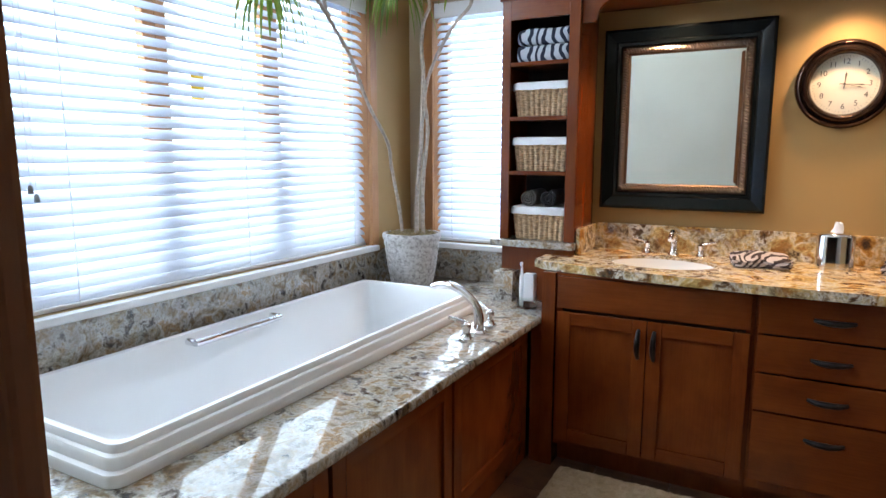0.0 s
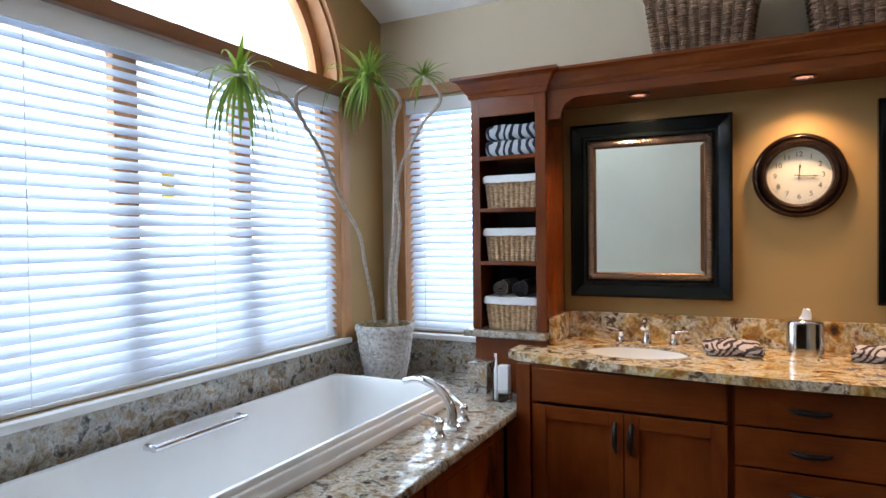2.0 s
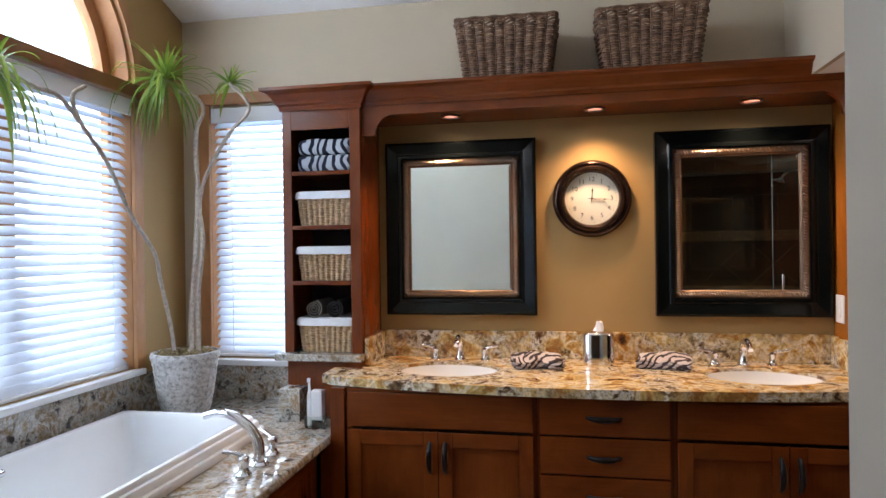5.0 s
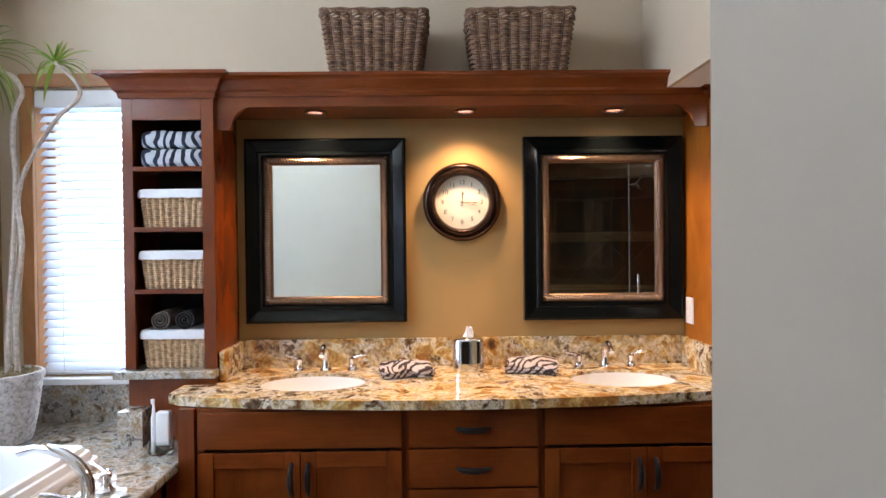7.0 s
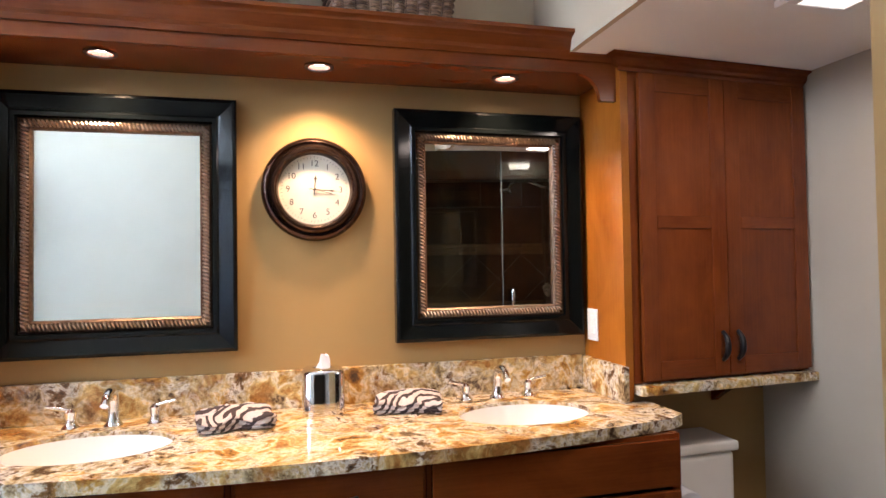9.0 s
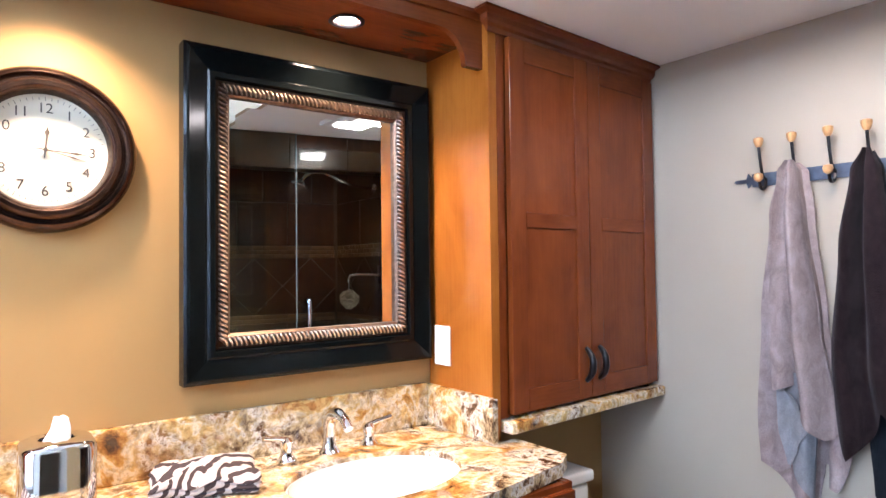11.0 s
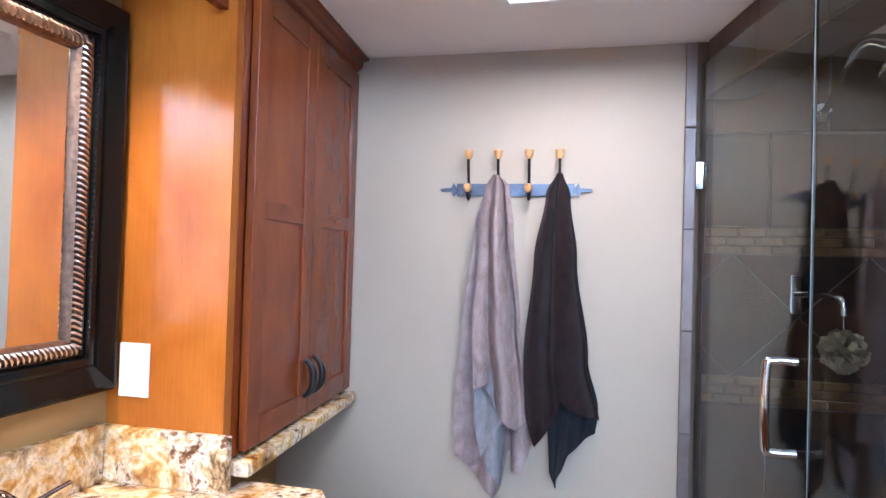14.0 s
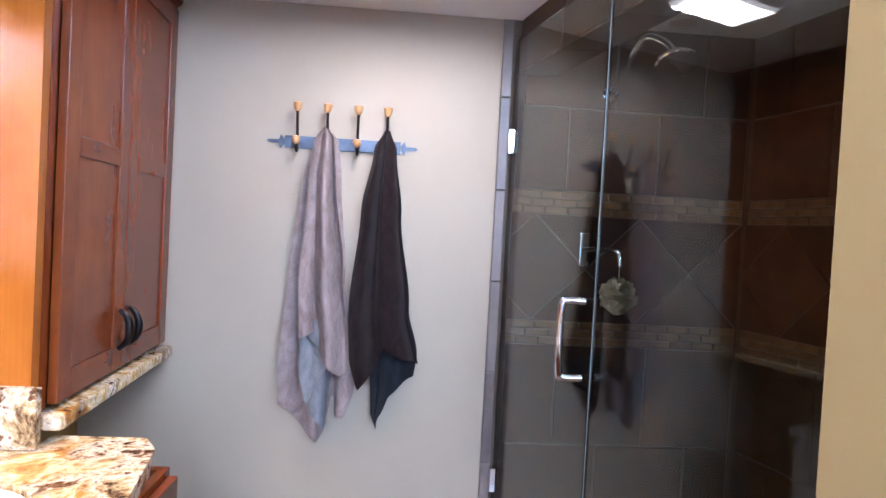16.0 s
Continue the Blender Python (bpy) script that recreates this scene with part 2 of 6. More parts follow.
def prism(bm, outline, axis, a, b):
    """Extrude a closed 2D outline along an axis from a to b. The outline's pair fills the other two axes in order."""
    def p(u, v, w):
        return {0: (w, u, v), 1: (u, w, v), 2: (u, v, w)}[axis]
    va = [bm.verts.new(p(u, v, a)) for u, v in outline]
    vb = [bm.verts.new(p(u, v, b)) for u, v in outline]
    n = len(outline)
    bm.faces.new(va)
    bm.faces.new(vb[::-1])
    for i in range(n):
        bm.faces.new((va[i], vb[i], vb[(i + 1) % n], va[(i + 1) % n]))
    return bm


def lathe(bm, profile, seg=32, cx=0, cy=0, sx=1, sy=1, axis=2, caps=True):
    """Turn a profile of (radius, height) round the upright axis (or y, with axis=1)."""
    rings = []
    for r, z in profile:
        ring = []
        for i in range(seg):
            a = 2 * math.pi * i / seg
            x, y = r * math.cos(a) * sx, r * math.sin(a) * sy
            ring.append(bm.verts.new((cx + x, cy + y, z) if axis == 2 else (cx + x, z, cy + y)))
        rings.append(ring)
    for a, b in zip(rings, rings[1:]):
        for i in range(seg):
            bm.faces.new((a[i], a[(i + 1) % seg], b[(i + 1) % seg], b[i]))
    if caps and profile[0][0] > 1e-6:
        bm.faces.new(rings[0][::-1])
    if caps and profile[-1][0] > 1e-6:
        bm.faces.new(rings[-1])
    return bm


def tube(bm, pts, r, seg=10):
    """A tube along points; r a number or a list."""
    pts = [Vector(p) for p in pts]
    rs = r if isinstance(r, (list, tuple)) else [r] * len(pts)
    prev, up = None, Vector((0, 0, 1))
    first = None
    for i, p in enumerate(pts):
        d = (pts[min(i + 1, len(pts) - 1)] - pts[max(i - 1, 0)]).normalized()
        if i == 0:
            up = d.orthogonal().normalized()
        else:
            up = (up - d * up.dot(d)).normalized()
        side = d.cross(up)
        ring = [bm.verts.new(p + (up * math.cos(t) + side * math.sin(t)) * rs[i]) for t in (2 * math.pi * k / seg for k in range(seg))]
        if prev:
            for k in range(seg):
                bm.faces.new((prev[k], prev[(k + 1) % seg], ring[(k + 1) % seg], ring[k]))
        else:
            first = ring
        prev = ring
    bm.faces.new(first[::-1])
    bm.faces.new(prev)
    return bm


def bez(pts, n=8):
    """A smooth line through points (Catmull-Rom)."""
    P = [Vector(p) for p in pts]
    P = [P[0] * 2 - P[1]] + P + [P[-1] * 2 - P[-2]]
    out = []
    for i in range(1, len(P) - 2):
        for k in range(n):
            t = k / n
            a, b, c, d = P[i - 1], P[i], P[i + 1], P[i + 2]
            out.append(0.5 * ((2 * b) + (c - a) * t + (2 * a - 5 * b + 4 * c - d) * t * t + (3 * b - a - 3 * c + d) * t ** 3))
    out.append(P[-2])
    return out


# ---- structure ----
XW, XE, YN, YS = -1.80, 2.05, 2.63, -0.293
LOWC, VX = 2.058, 1.09
SLOPE, ZN = 0.34, 2.585
TH = 0.16


def ceil_z(y):
    return ZN + SLOPE * (YN - y)


# window openings
W1Y0, W1Y1, W1Z0, W1Z1 = -0.12, 2.235, 0.875, 2.085
ARC, ARA, ARB, ARZ = 1.05, 1.185, 0.80, 2.165
W2X0, W2X1, W2Z0, W2Z1 = -1.655, -1.10, 0.86, 2.135


def floor_part():
    f = part("floor", B(XW - TH, XE + TH, -1.9, YN + TH, -0.12, -0.012), M_GROUT, kind="structure", label="dark grout bed of the bathroom floor", category="floor")
    return f


FLOOR = floor_part()


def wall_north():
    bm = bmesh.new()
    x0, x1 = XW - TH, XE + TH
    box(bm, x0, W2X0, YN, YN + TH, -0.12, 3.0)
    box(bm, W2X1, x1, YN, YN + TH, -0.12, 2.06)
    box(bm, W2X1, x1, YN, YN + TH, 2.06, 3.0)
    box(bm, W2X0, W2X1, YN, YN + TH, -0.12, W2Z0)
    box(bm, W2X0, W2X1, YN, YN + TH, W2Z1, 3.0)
    # lamplight below and daylight above are put into the wall's two colours
    w = part("wall_north", bm, M_WALL_TAN_LIGHTING, kind="structure", label="wall behind the vanity, lamplight and daylight put into its colours", category="wall")
    w.data.materials.append(M_WALL_DAYLIT)
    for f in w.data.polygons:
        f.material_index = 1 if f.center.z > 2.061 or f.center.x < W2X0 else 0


def ell(n, a, b, y0=ARC, z0=ARZ):
    return [(y0 + a * math.cos(math.pi * i / n), z0 + b * math.sin(math.pi * i / n)) for i in range(n + 1)]


def wall_west():
    bm = bmesh.new()
    a, b = XW - TH, XW
    ya, yb, top = -1.9, YN, 4.3
    box(bm, a, b, ya, W1Y0, -0.12, ARZ)
    box(bm, a, b, W1Y1, yb, -0.12, ARZ)
    box(bm, a, b, W1Y0, W1Y1, -0.12, W1Z0)
    # round the arch
    pts = ell(32, ARA, ARB)
    prism(bm, [(ARC + ARA, ARZ), (yb, ARZ), (yb, top)] + [(ARC, top)] + [p for p in pts[:17]][::-1][:-1], 0, a, b)
    prism(bm, [(ARC - ARA, ARZ), (ya, ARZ), (ya, top), (ARC, top)] + pts[16:][:-1], 0, a, b)
    # the gable's shade is put into its tan
    part("wall_west", bm, M_WALL_TAN_LIGHTING, kind="structure", label="gable wall with the arched window, shade put into its tan", category="wall")


DOORX0, DOORX1 = -0.219, 0.56
PNW, PNE = (0.565, 0.805), (0.822, 1.044)  # end of the partition


def other_walls():
    part("wall_east", B(XE, XE + TH, -1.9, YN, -0.12, 4.3), M_WALL_GREY, kind="structure", label="pale grey painted wall with the towel rack", category="wall")
    bm = bmesh.new()
    box(bm, XW, DOORX0 - 0.02, YS - 0.13, YS, -0.12, 4.3)
    box(bm, DOORX0 - 0.02, PNW[0], YS - 0.13, YS, 2.12, 4.3)
    part("wall_south", bm, M_WALL_CREAM, kind="structure", label="cream painted wall beside the doorway", category="wall")
    bm = prism(bmesh.new(), [(PNW[0], -1.9), PNW, PNE, (PNE[0], -1.9)], 2, -0.12, 4.3)
    pa = part("partition", bm, M_WALL_GREY_DIMMED, kind="structure", label="pale grey partition beside the shower, light put into its colours", category="wall")
    # warm lamplight on the north end is put into its colour
    pa.data.materials.append(M_WALL_TAN_LIGHTING)
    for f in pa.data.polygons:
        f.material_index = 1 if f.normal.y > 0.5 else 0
    bm = B(VX - 0.02, VX - 0.001, PNE[1] - 0.04, YN - 0.001, LOWC, 4.3)
    box(bm, PNE[0] + 0.001, VX - 0.021, PNE[1] - 0.019, PNE[1] - 0.001, LOWC, 4.3)
    part("wall_upper", bm, M_WALL_DAYLIT, kind="structure", label="beige painted wall above the low ceiling", category="wall")
    part("wall_back", B(XW, XE, -1.9 - TH, -1.9, -0.12, 4.3), M_WALL_GREY, kind="structure", label="pale grey painted wall behind", category="wall")


def ceilings():
    y0, y1 = -1.9 - TH, YN + TH
    pr = [(y0, ceil_z(y0)), (y1, ceil_z(y1)), (y1, ceil_z(y1) + 0.12), (y0, ceil_z(y0) + 0.12)]
    part("ceiling_vault", prism(bmesh.new(), pr, 0, XW - TH, VX - 0.001), M_CEIL, kind="structure", label="white sloping ceiling", category="ceiling")
    bm = B(VX, XE, -1.9, YN, LOWC, LOWC + 0.1)
    box(bm, PNE[0], VX, -1.9, PNE[1] - 0.02, LOWC, LOWC + 0.1)
    part("ceiling_low", bm, M_CEIL, kind="structure", label="flat white low ceiling", category="ceiling")


wall_north(), wall_west(), other_walls(), ceilings()


def casing():
    g = thing("door_casing", (DOORX0, YS, 0), "dark-stained wooden casing of the doorway", "door frame", kind="structure")
    part("jamb", B(-0.019, 0.0, -0.13, 0.012, 0.0, 2.12, bevel=0.003), M_CASING, g)
    part("trim", B(-0.062, -0.006, 0.0125, 0.03, 0.0, 2.19, bevel=0.005), M_CASING, g)
    part("trim", B(-0.062, -0.006, -0.15, -0.1305, 0.0, 2.19, bevel=0.005), M_CASING, g)


casing()


# ---- windows ----
def frame_box(bm, x0, x1, y0, y1, z0, z1, t, axis):
    """A rectangular frame of bars of width t, round an opening across y or x."""
    if axis == 0:
        box(bm, x0, x1, y0, y0 + t, z0, z1, 0.004)
        box(bm, x0, x1, y1 - t, y1, z0, z1, 0.004)
        box(bm, x0, x1, y0 + t, y1 - t, z0, z0 + t, 0.004)
        box(bm, x0, x1, y0 + t, y1 - t, z1 - t, z1, 0.004)
    else:
        box(bm, x0, x0 + t, y0, y1, z0, z1, 0.004)
        box(bm, x1 - t, x1, y0, y1, z0, z1, 0.004)
        box(bm, x0 + t, x1 - t, y0, y1, z0, z0 + t, 0.004)
        box(bm, x0 + t, x1 - t, y0, y1, z1 - t, z1, 0.004)
    return bm


def arch_band(bm, x0, x1, a0, b0, a1, b1, n=40):
    i0, i1 = ell(n, a0, b0), ell(n, a1, b1)
    for k in range(n):
        vs = []
        for x in (x0, x1):
            vs.append([bm.verts.new((x, *q)) for q in (i0[k], i1[k], i1[k + 1], i0[k + 1])])
        bm.faces.new(vs[0])
        bm.faces.new(vs[1][::-1])
        bm.faces.new((vs[0][0], vs[1][0], vs[1][3], vs[0][3]))
        bm.faces.new((vs[0][1], vs[0][2], vs[1][2], vs[1][1]))
        if k == 0:
            bm.faces.new((vs[0][0], vs[0][1], vs[1][1], vs[1][0]))
        if k == n - 1:
            bm.faces.new((vs[0][2], vs[0][3], vs[1][3], vs[1][2]))
    bmesh.ops.remove_doubles(bm, verts=bm.verts, dist=1e-5)
    return bm


def window_west():
    w = thing("window_1", (0, 0, 0), "wide stained-wood window with three sashes", "window", kind="structure")
    ys = [W1Y0 + 0.001, 0.53, 1.087, 1.645, W1Y1 - 0.001]
    for a, b in zip(ys, ys[1:]):
        s = part("sash", frame_box(bmesh.new(), XW - 0.13, XW - 0.085, a, b, W1Z0 + 0.001, W1Z1, 0.048, 0), M_OAKV, w)
        p = part("pane", B(XW - 0.112, XW - 0.106, a + 0.044, b - 0.044, W1Z0 + 0.044, W1Z1 - 0.044), M_GLASS, s)
        p.visible_shadow = False
    bm = bmesh.new()
    box(bm, XW + 0.001, XW + 0.022, W1Y1 - 0.012, W1Y1 + 0.045, W1Z0 - 0.0, W1Z1, 0.004)
    box(bm, XW + 0.001, XW + 0.022, W1Y0 - 0.045, W1Y0 + 0.012, W1Z0 - 0.0, W1Z1, 0.004)
    part("window_frame", bm, M_OAKV, w)
    part("jamb_liner", B(XW - 0.084, XW - 0.001, W1Y1 - 0.012, W1Y1 - 0.002, W1Z0 + 0.002, W1Z1 - 0.002), M_OAKV, w)
    bm = bmesh.new()
    box(bm, XW - 0.13, XW + 0.035, W1Y0 - 0.04, W1Y1 + 0.045, W1Z1 + 0.016, W1Z1 + 0.078, 0.006)
    part("transom", bm, M_BEAM, w, "dark stained beam under the arched window")
    part("window_sill", B(XW - 0.08, XW + 0.036, W1Y0 - 0.04, W1Y1 + 0.03, W1Z0 - 0.029, W1Z0 - 0.001, bevel=0.006), M_TRIMWHITE, w, "white painted sill board")
    a = thing("arched_window", (0, 0, 0), "arched window light with layered stained-wood trim", "window", kind="structure")
    part("casing_band", arch_band(bmesh.new(), XW + 0.001, XW + 0.024, ARA + 0.045, ARB + 0.045, ARA - 0.004, ARB - 0.004), M_OAKV, a)
    part("liner_band", arch_band(bmesh.new(), XW - 0.10, XW, ARA - 0.005, ARB - 0.005, ARA - 0.02, ARB - 0.02), M_OAKH, a)
    part("sash_band", arch_band(bmesh.new(), XW - 0.14, XW - 0.085, ARA - 0.021, ARB - 0.021, ARA - 0.075, ARB - 0.075), M_OAKV, a)
    pts = ell(40, ARA - 0.07, ARB - 0.07)
    p = part("pane", prism(bmesh.new(), pts, 0, XW - 0.118, XW - 0.112), M_GLASS, a)
    p.visible_shadow = False


def window_north():
    w = thing("window_2", (0, 0, 0), "narrow stained-wood window beside the shelf tower", "window", kind="structure")
    s = part("sash", frame_box(bmesh.new(), W2X0 + 0.001, W2X1 - 0.001, YN + 0.085, YN + 0.13, W2Z0 + 0.001, W2Z1 - 0.001, 0.05, 1), M_OAKV, w)
    p = part("pane", B(W2X0 + 0.045, W2X1 - 0.045, YN + 0.105, YN + 0.111, W2Z0 + 0.045, W2Z1 - 0.045), M_GLASS, s)
    p.visible_shadow = False
    bm = B(W2X0 - 0.045, W2X0 + 0.012, YN - 0.022, YN - 0.001, W2Z0, W2Z1 + 0.008, bevel=0.004)
    part("window_frame", bm, M_OAKV, w)
    part("jamb_liner", B(W2X0 + 0.002, W2X0 + 0.012, YN, YN + 0.084, W2Z0 + 0.002, W2Z1 - 0.002), M_OAKV, w)
    part("head_casing", B(W2X0 - 0.045, -1.16, YN - 0.026, YN - 0.001, W2Z1 + 0.009, W2Z1 + 0.068, bevel=0.005), M_OAKX, w)
    part("window_sill", B(W2X0 - 0.03, W2X1 - 0.012, YN - 0.045, YN + 0.084, W2Z0 - 0.03, W2Z0 - 0.001, bevel=0.006), M_TRIMWHITE, w, "white painted sill board")


window_west(), window_north()


def blind(name, along, a, b, plane, z0, z1, label, tilt, depth=0.05, pitch=0.0385, side=1):
    """A slatted blind; along 'y' on a west window or 'x' on a north one. side: towards the room."""
    n = int((z1 - z0 - 0.02) / pitch)
    g = thing(name, (0, 0, 0), label, "window blind")

    def m(u0, u1, d0, d1, z0_, z1_, bev=0.0):
        if along == "y":
            return B(plane + side * d0, plane + side * d1, u0, u1, z0_, z1_, bevel=bev)
        return B(u0, u1, plane + side * d0, plane + side * d1, z0_, z1_, bevel=bev)
    part("valance", m(a, b, 0.036, 0.05, z1 - 0.075, z1, 0.004), M_TRIMWHITE, g, "white blind valance")
    part("bottom_rail", m(a + 0.004, b - 0.004, -0.024, 0.024, z0, z0 + 0.014, 0.004), M_TRIMWHITE, g)
    # one slightly bowed slat, shared
    bm = bmesh.new()
    L = b - a - 0.008
    k, prof = 4, []
    for i in range(k + 1):
        u = -0.5 + i / k
        prof.append((u * depth, 0.0035 * (1 - 4 * u * u)))
    loop = prof + [(p[0], p[1] - 0.0026) for p in prof[::-1]]
    if along == "y":
        prism(bm, loop, 1, 0, L)
    else:
        prism(bm, loop, 0, 0, L)
    first = None
    for i in range(n):
        z = z0 + 0.035 + i * pitch
        if first is None:
            ob = part("slat", bm, M_SLAT, g)
            first = ob.data
        else:
            ob = new("slat", first)
            ob.parent = g
        jit = random.uniform(-1.5, 1.5)
        if along == "y":
            ob.location = (plane, a + 0.004, z)
            ob.rotation_euler = (random.uniform(-0.0008, 0.0008), radians(side * (tilt + jit)), 0)
        else:
            ob.location = (a + 0.004, plane, z)
            ob.rotation_euler = (radians(-side * (tilt + jit)), random.uniform(-0.0008, 0.0008), 0)
    nc = 4 if L > 1 else 2
    for i in range(nc):
        u = a + 0.1 + (b - a - 0.2) * i / (nc - 1)
        part("cord", m(u - 0.0012, u + 0.0012, 0.027, 0.0285, z0 + 0.01, z1 - 0.03), M_TRIMWHITE, g, "thin white lift cord")
    return g


blind("window_blind", "y", W1Y0 + 0.014, W1Y1 - 0.014, XW - 0.043, W1Z0 + 0.001, W1Z1 + 0.012, "wide white slatted blind, slats tilted half shut", 41, side=1)
blind("window_blind", "x", W2X0 + 0.014, W2X1 - 0.008, YN + 0.043, W2Z0 + 0.004, W2Z1 - 0.003, "narrow white slatted blind, slats tilted half shut", 41, side=-1)


# ---- vanity ----
CT = 0.89  # counter top
CX0, CX1 = -0.867, 1.325
VF = 2.075  # cabinet face


def front_y(x):
    u = (x - 0.22) / 1.09
    return 2.115 - 0.12 * max(0.0, 1 - u * u)


SINKS = (-0.365, 0.875)
SINK_Y, SRX, SRY = 2.315, 0.215, 0.155


def slab_outline(n=36):
    pts = []
    for i in range(n + 1):
        x = CX0 + (CX1 - CX0) * i / n
        y = front_y(x)
        e = min(x - CX0, CX1 - x)
        if e < 0.03:
            y += 0.03 - math.sqrt(max(0, 0.03 ** 2 - (0.03 - e) ** 2))
        pts.append((x, y))
    return pts + [(CX1, YN - 0.3), (1.248, YN - 0.3), (1.248, YN - 0.002), (CX0 + 0.12, YN - 0.002), (CX0 + 0.12, 2.29), (CX0, 2.29)]


def solid_with_holes(outline, z0, z1, holes, bevel=0.0):
    """A flat slab with oval holes, filled by triangles between the rims."""
    bm = bmesh.new()
    loops = [outline] + holes
    for z, flip in ((z1, False), (z0, True)):
        edges = []
        for lp in loops:
            vs = [bm.verts.new((x, y, z)) for x, y in lp]
            edges += [bm.edges.new((vs[i], vs[(i + 1) % len(vs)])) for i in range(len(vs))]
        bmesh.ops.triangle_fill(bm, edges=edges, use_beauty=True)
    bm.verts.ensure_lookup_table()
    k = sum(len(lp) for lp in loops)
    off = 0
    for lp in loops:
        n = len(lp)
        for i in range(n):
            j = (i + 1) % n
            bm.faces.new((bm.verts[off + i], bm.verts[off + j], bm.verts[k + off + j], bm.verts[k + off + i]))
        off += n
    return bm


def oval(cx, cy, rx, ry, n=40):
    return [(cx + rx * math.cos(2 * math.pi * i / n), cy + ry * math.sin(2 * math.pi * i / n)) for i in range(n)]


def countertop():
    bm = solid_with_holes(slab_outline(), CT - 0.034, CT, [oval(s, SINK_Y, SRX, SRY) for s in SINKS])
    es = [e for e in bm.edges if len(e.link_faces) == 2 and abs(e.verts[0].co.z - e.verts[1].co.z) < 1e-5 and e.calc_face_angle() > 1.2]
    bmesh.ops.bevel(bm, geom=es, offset=0.013, segments=4, affect="EDGES", profile=0.5)
    top = part("vanity_countertop", bm, M_GRAN, None, "polished gold and brown granite vanity top with a bowed front", smooth=True, category="countertop")
    sp = part("backsplash", B(CX0 + 0.14, 1.228, YN - 0.022, YN - 0.002, CT + 0.001, CT + 0.125, bevel=0.003), M_GRAN, top)
    part("side_splash", B(1.229, 1.249, 2.315, YN - 0.002, CT + 0.001, CT + 0.12, bevel=0.003), M_GRAN, top)
    part("side_splash", B(CX0 + 0.12, CX0 + 0.139, 2.345, YN - 0.002, CT + 0.001, CT + 0.12, bevel=0.003), M_GRAN, top)


def sink(cx):
    g = thing("undermount_sink", (cx, SINK_Y, CT - 0.011), "white oval undermount porcelain sink in the granite", "sink", group="vanity sinks")
    prof = [(0.985, -0.02), (0.985, 0.0), (0.965, 0.001), (0.95, -0.03), (0.86, -0.09), (0.6, -0.13), (0.12, -0.145)]
    bm = bmesh.new()
    pr = [(r * SRX, z) for r, z in prof]
    lathe(bm, pr, 40, sy=SRY / SRX, caps=False)
    part("bowl", bm, M_PORC, g, smooth=True)
    part("drain", lathe(bmesh.new(), [(0.0001, -0.137), (0.02, -0.139), (0.022, -0.142)], 20), M_CHROME, g)


def faucet(x, y, z, scale=1.0):
    """A widespread faucet: spout, two lever handles."""
    g = thing("widespread_faucet", (x, y, z), "polished chrome widespread faucet with two lever handles", "faucet", group="vanity faucets")
    s = scale
    bm = lathe(bmesh.new(), [(0.026, 0), (0.027, 0.006), (0.02, 0.014), (0.016, 0.03), (0.015, 0.055)], 20)
    tube(bm, bez([(0, 0, 0.045), (0, -0.004, 0.085), (0, -0.03, 0.108), (0, -0.075, 0.105), (0, -0.105, 0.082)], 5), [0.0155] * 8 + [0.0145] * 6 + [0.012] * 6 + [0.011], 14)
    part("spout", bm, M_CHROME, g, smooth=True)
    for sg in (-1, 1):
        bm = lathe(bmesh.new(), [(0.024, 0), (0.025, 0.006), (0.018, 0.013), (0.013, 0.025), (0.016, 0.04), (0.017, 0.052), (0.009, 0.06)], 18, cx=sg * 0.115)
        tube(bm, [(sg * 0.112, 0, 0.054), (sg * 0.14, -0.006, 0.063), (sg * 0.178, -0.012, 0.071)], [0.0075, 0.0065, 0.006], 10)
        part("lever_handle", bm, M_CHROME, g, smooth=True)
    return g


def arched_pull(parent, cx, z, y, half, upright=False, off=0.026):
    pts = []
    for i in range(13):
        t = -1 + i / 6
        d = off * (1 - abs(t) ** 2.6)
        u = t * half
        pts.append((cx, y - 0.003 - d, z + u) if upright else (cx + u, y - 0.003 - d, z))
    rs = [0.0062 + 0.0048 * (1 - abs(-1 + i / 6) ** 2) for i in range(13)]
    part("handle", tube(bmesh.new(), pts, rs, 10), M_IRON, parent, "dark bronze arched handle", smooth=True)


def shaker(parent, name, x0, x1, z0, z1, y, rail=0.055, recess=0.012):
    """A framed door with a recessed panel, in the plane y = face, fronting -y. Pieces: rails, stiles, panel."""
    d = part(name, B(x0, x0 + rail, y - 0.02, y, z0, z1, bevel=0.0025), M_WOODV, parent)
    part("stile", B(x1 - rail, x1, y - 0.02, y, z0, z1, bevel=0.0025), M_WOODV, d)
    part("rail", B(x0 + rail + 0.0006, x1 - rail - 0.0006, y - 0.02, y, z0, z0 + rail, bevel=0.0025), M_WOODH, d)
    part("rail", B(x0 + rail + 0.0006, x1 - rail - 0.0006, y - 0.02, y, z1 - rail, z1, bevel=0.0025), M_WOODH, d)
    part("door_panel", B(x0 + rail - 0.004, x1 - rail + 0.004, y - 0.020 + recess, y - 0.002, z0 + rail - 0.004, z1 - rail + 0.004), M_WOODV, d)
    return d


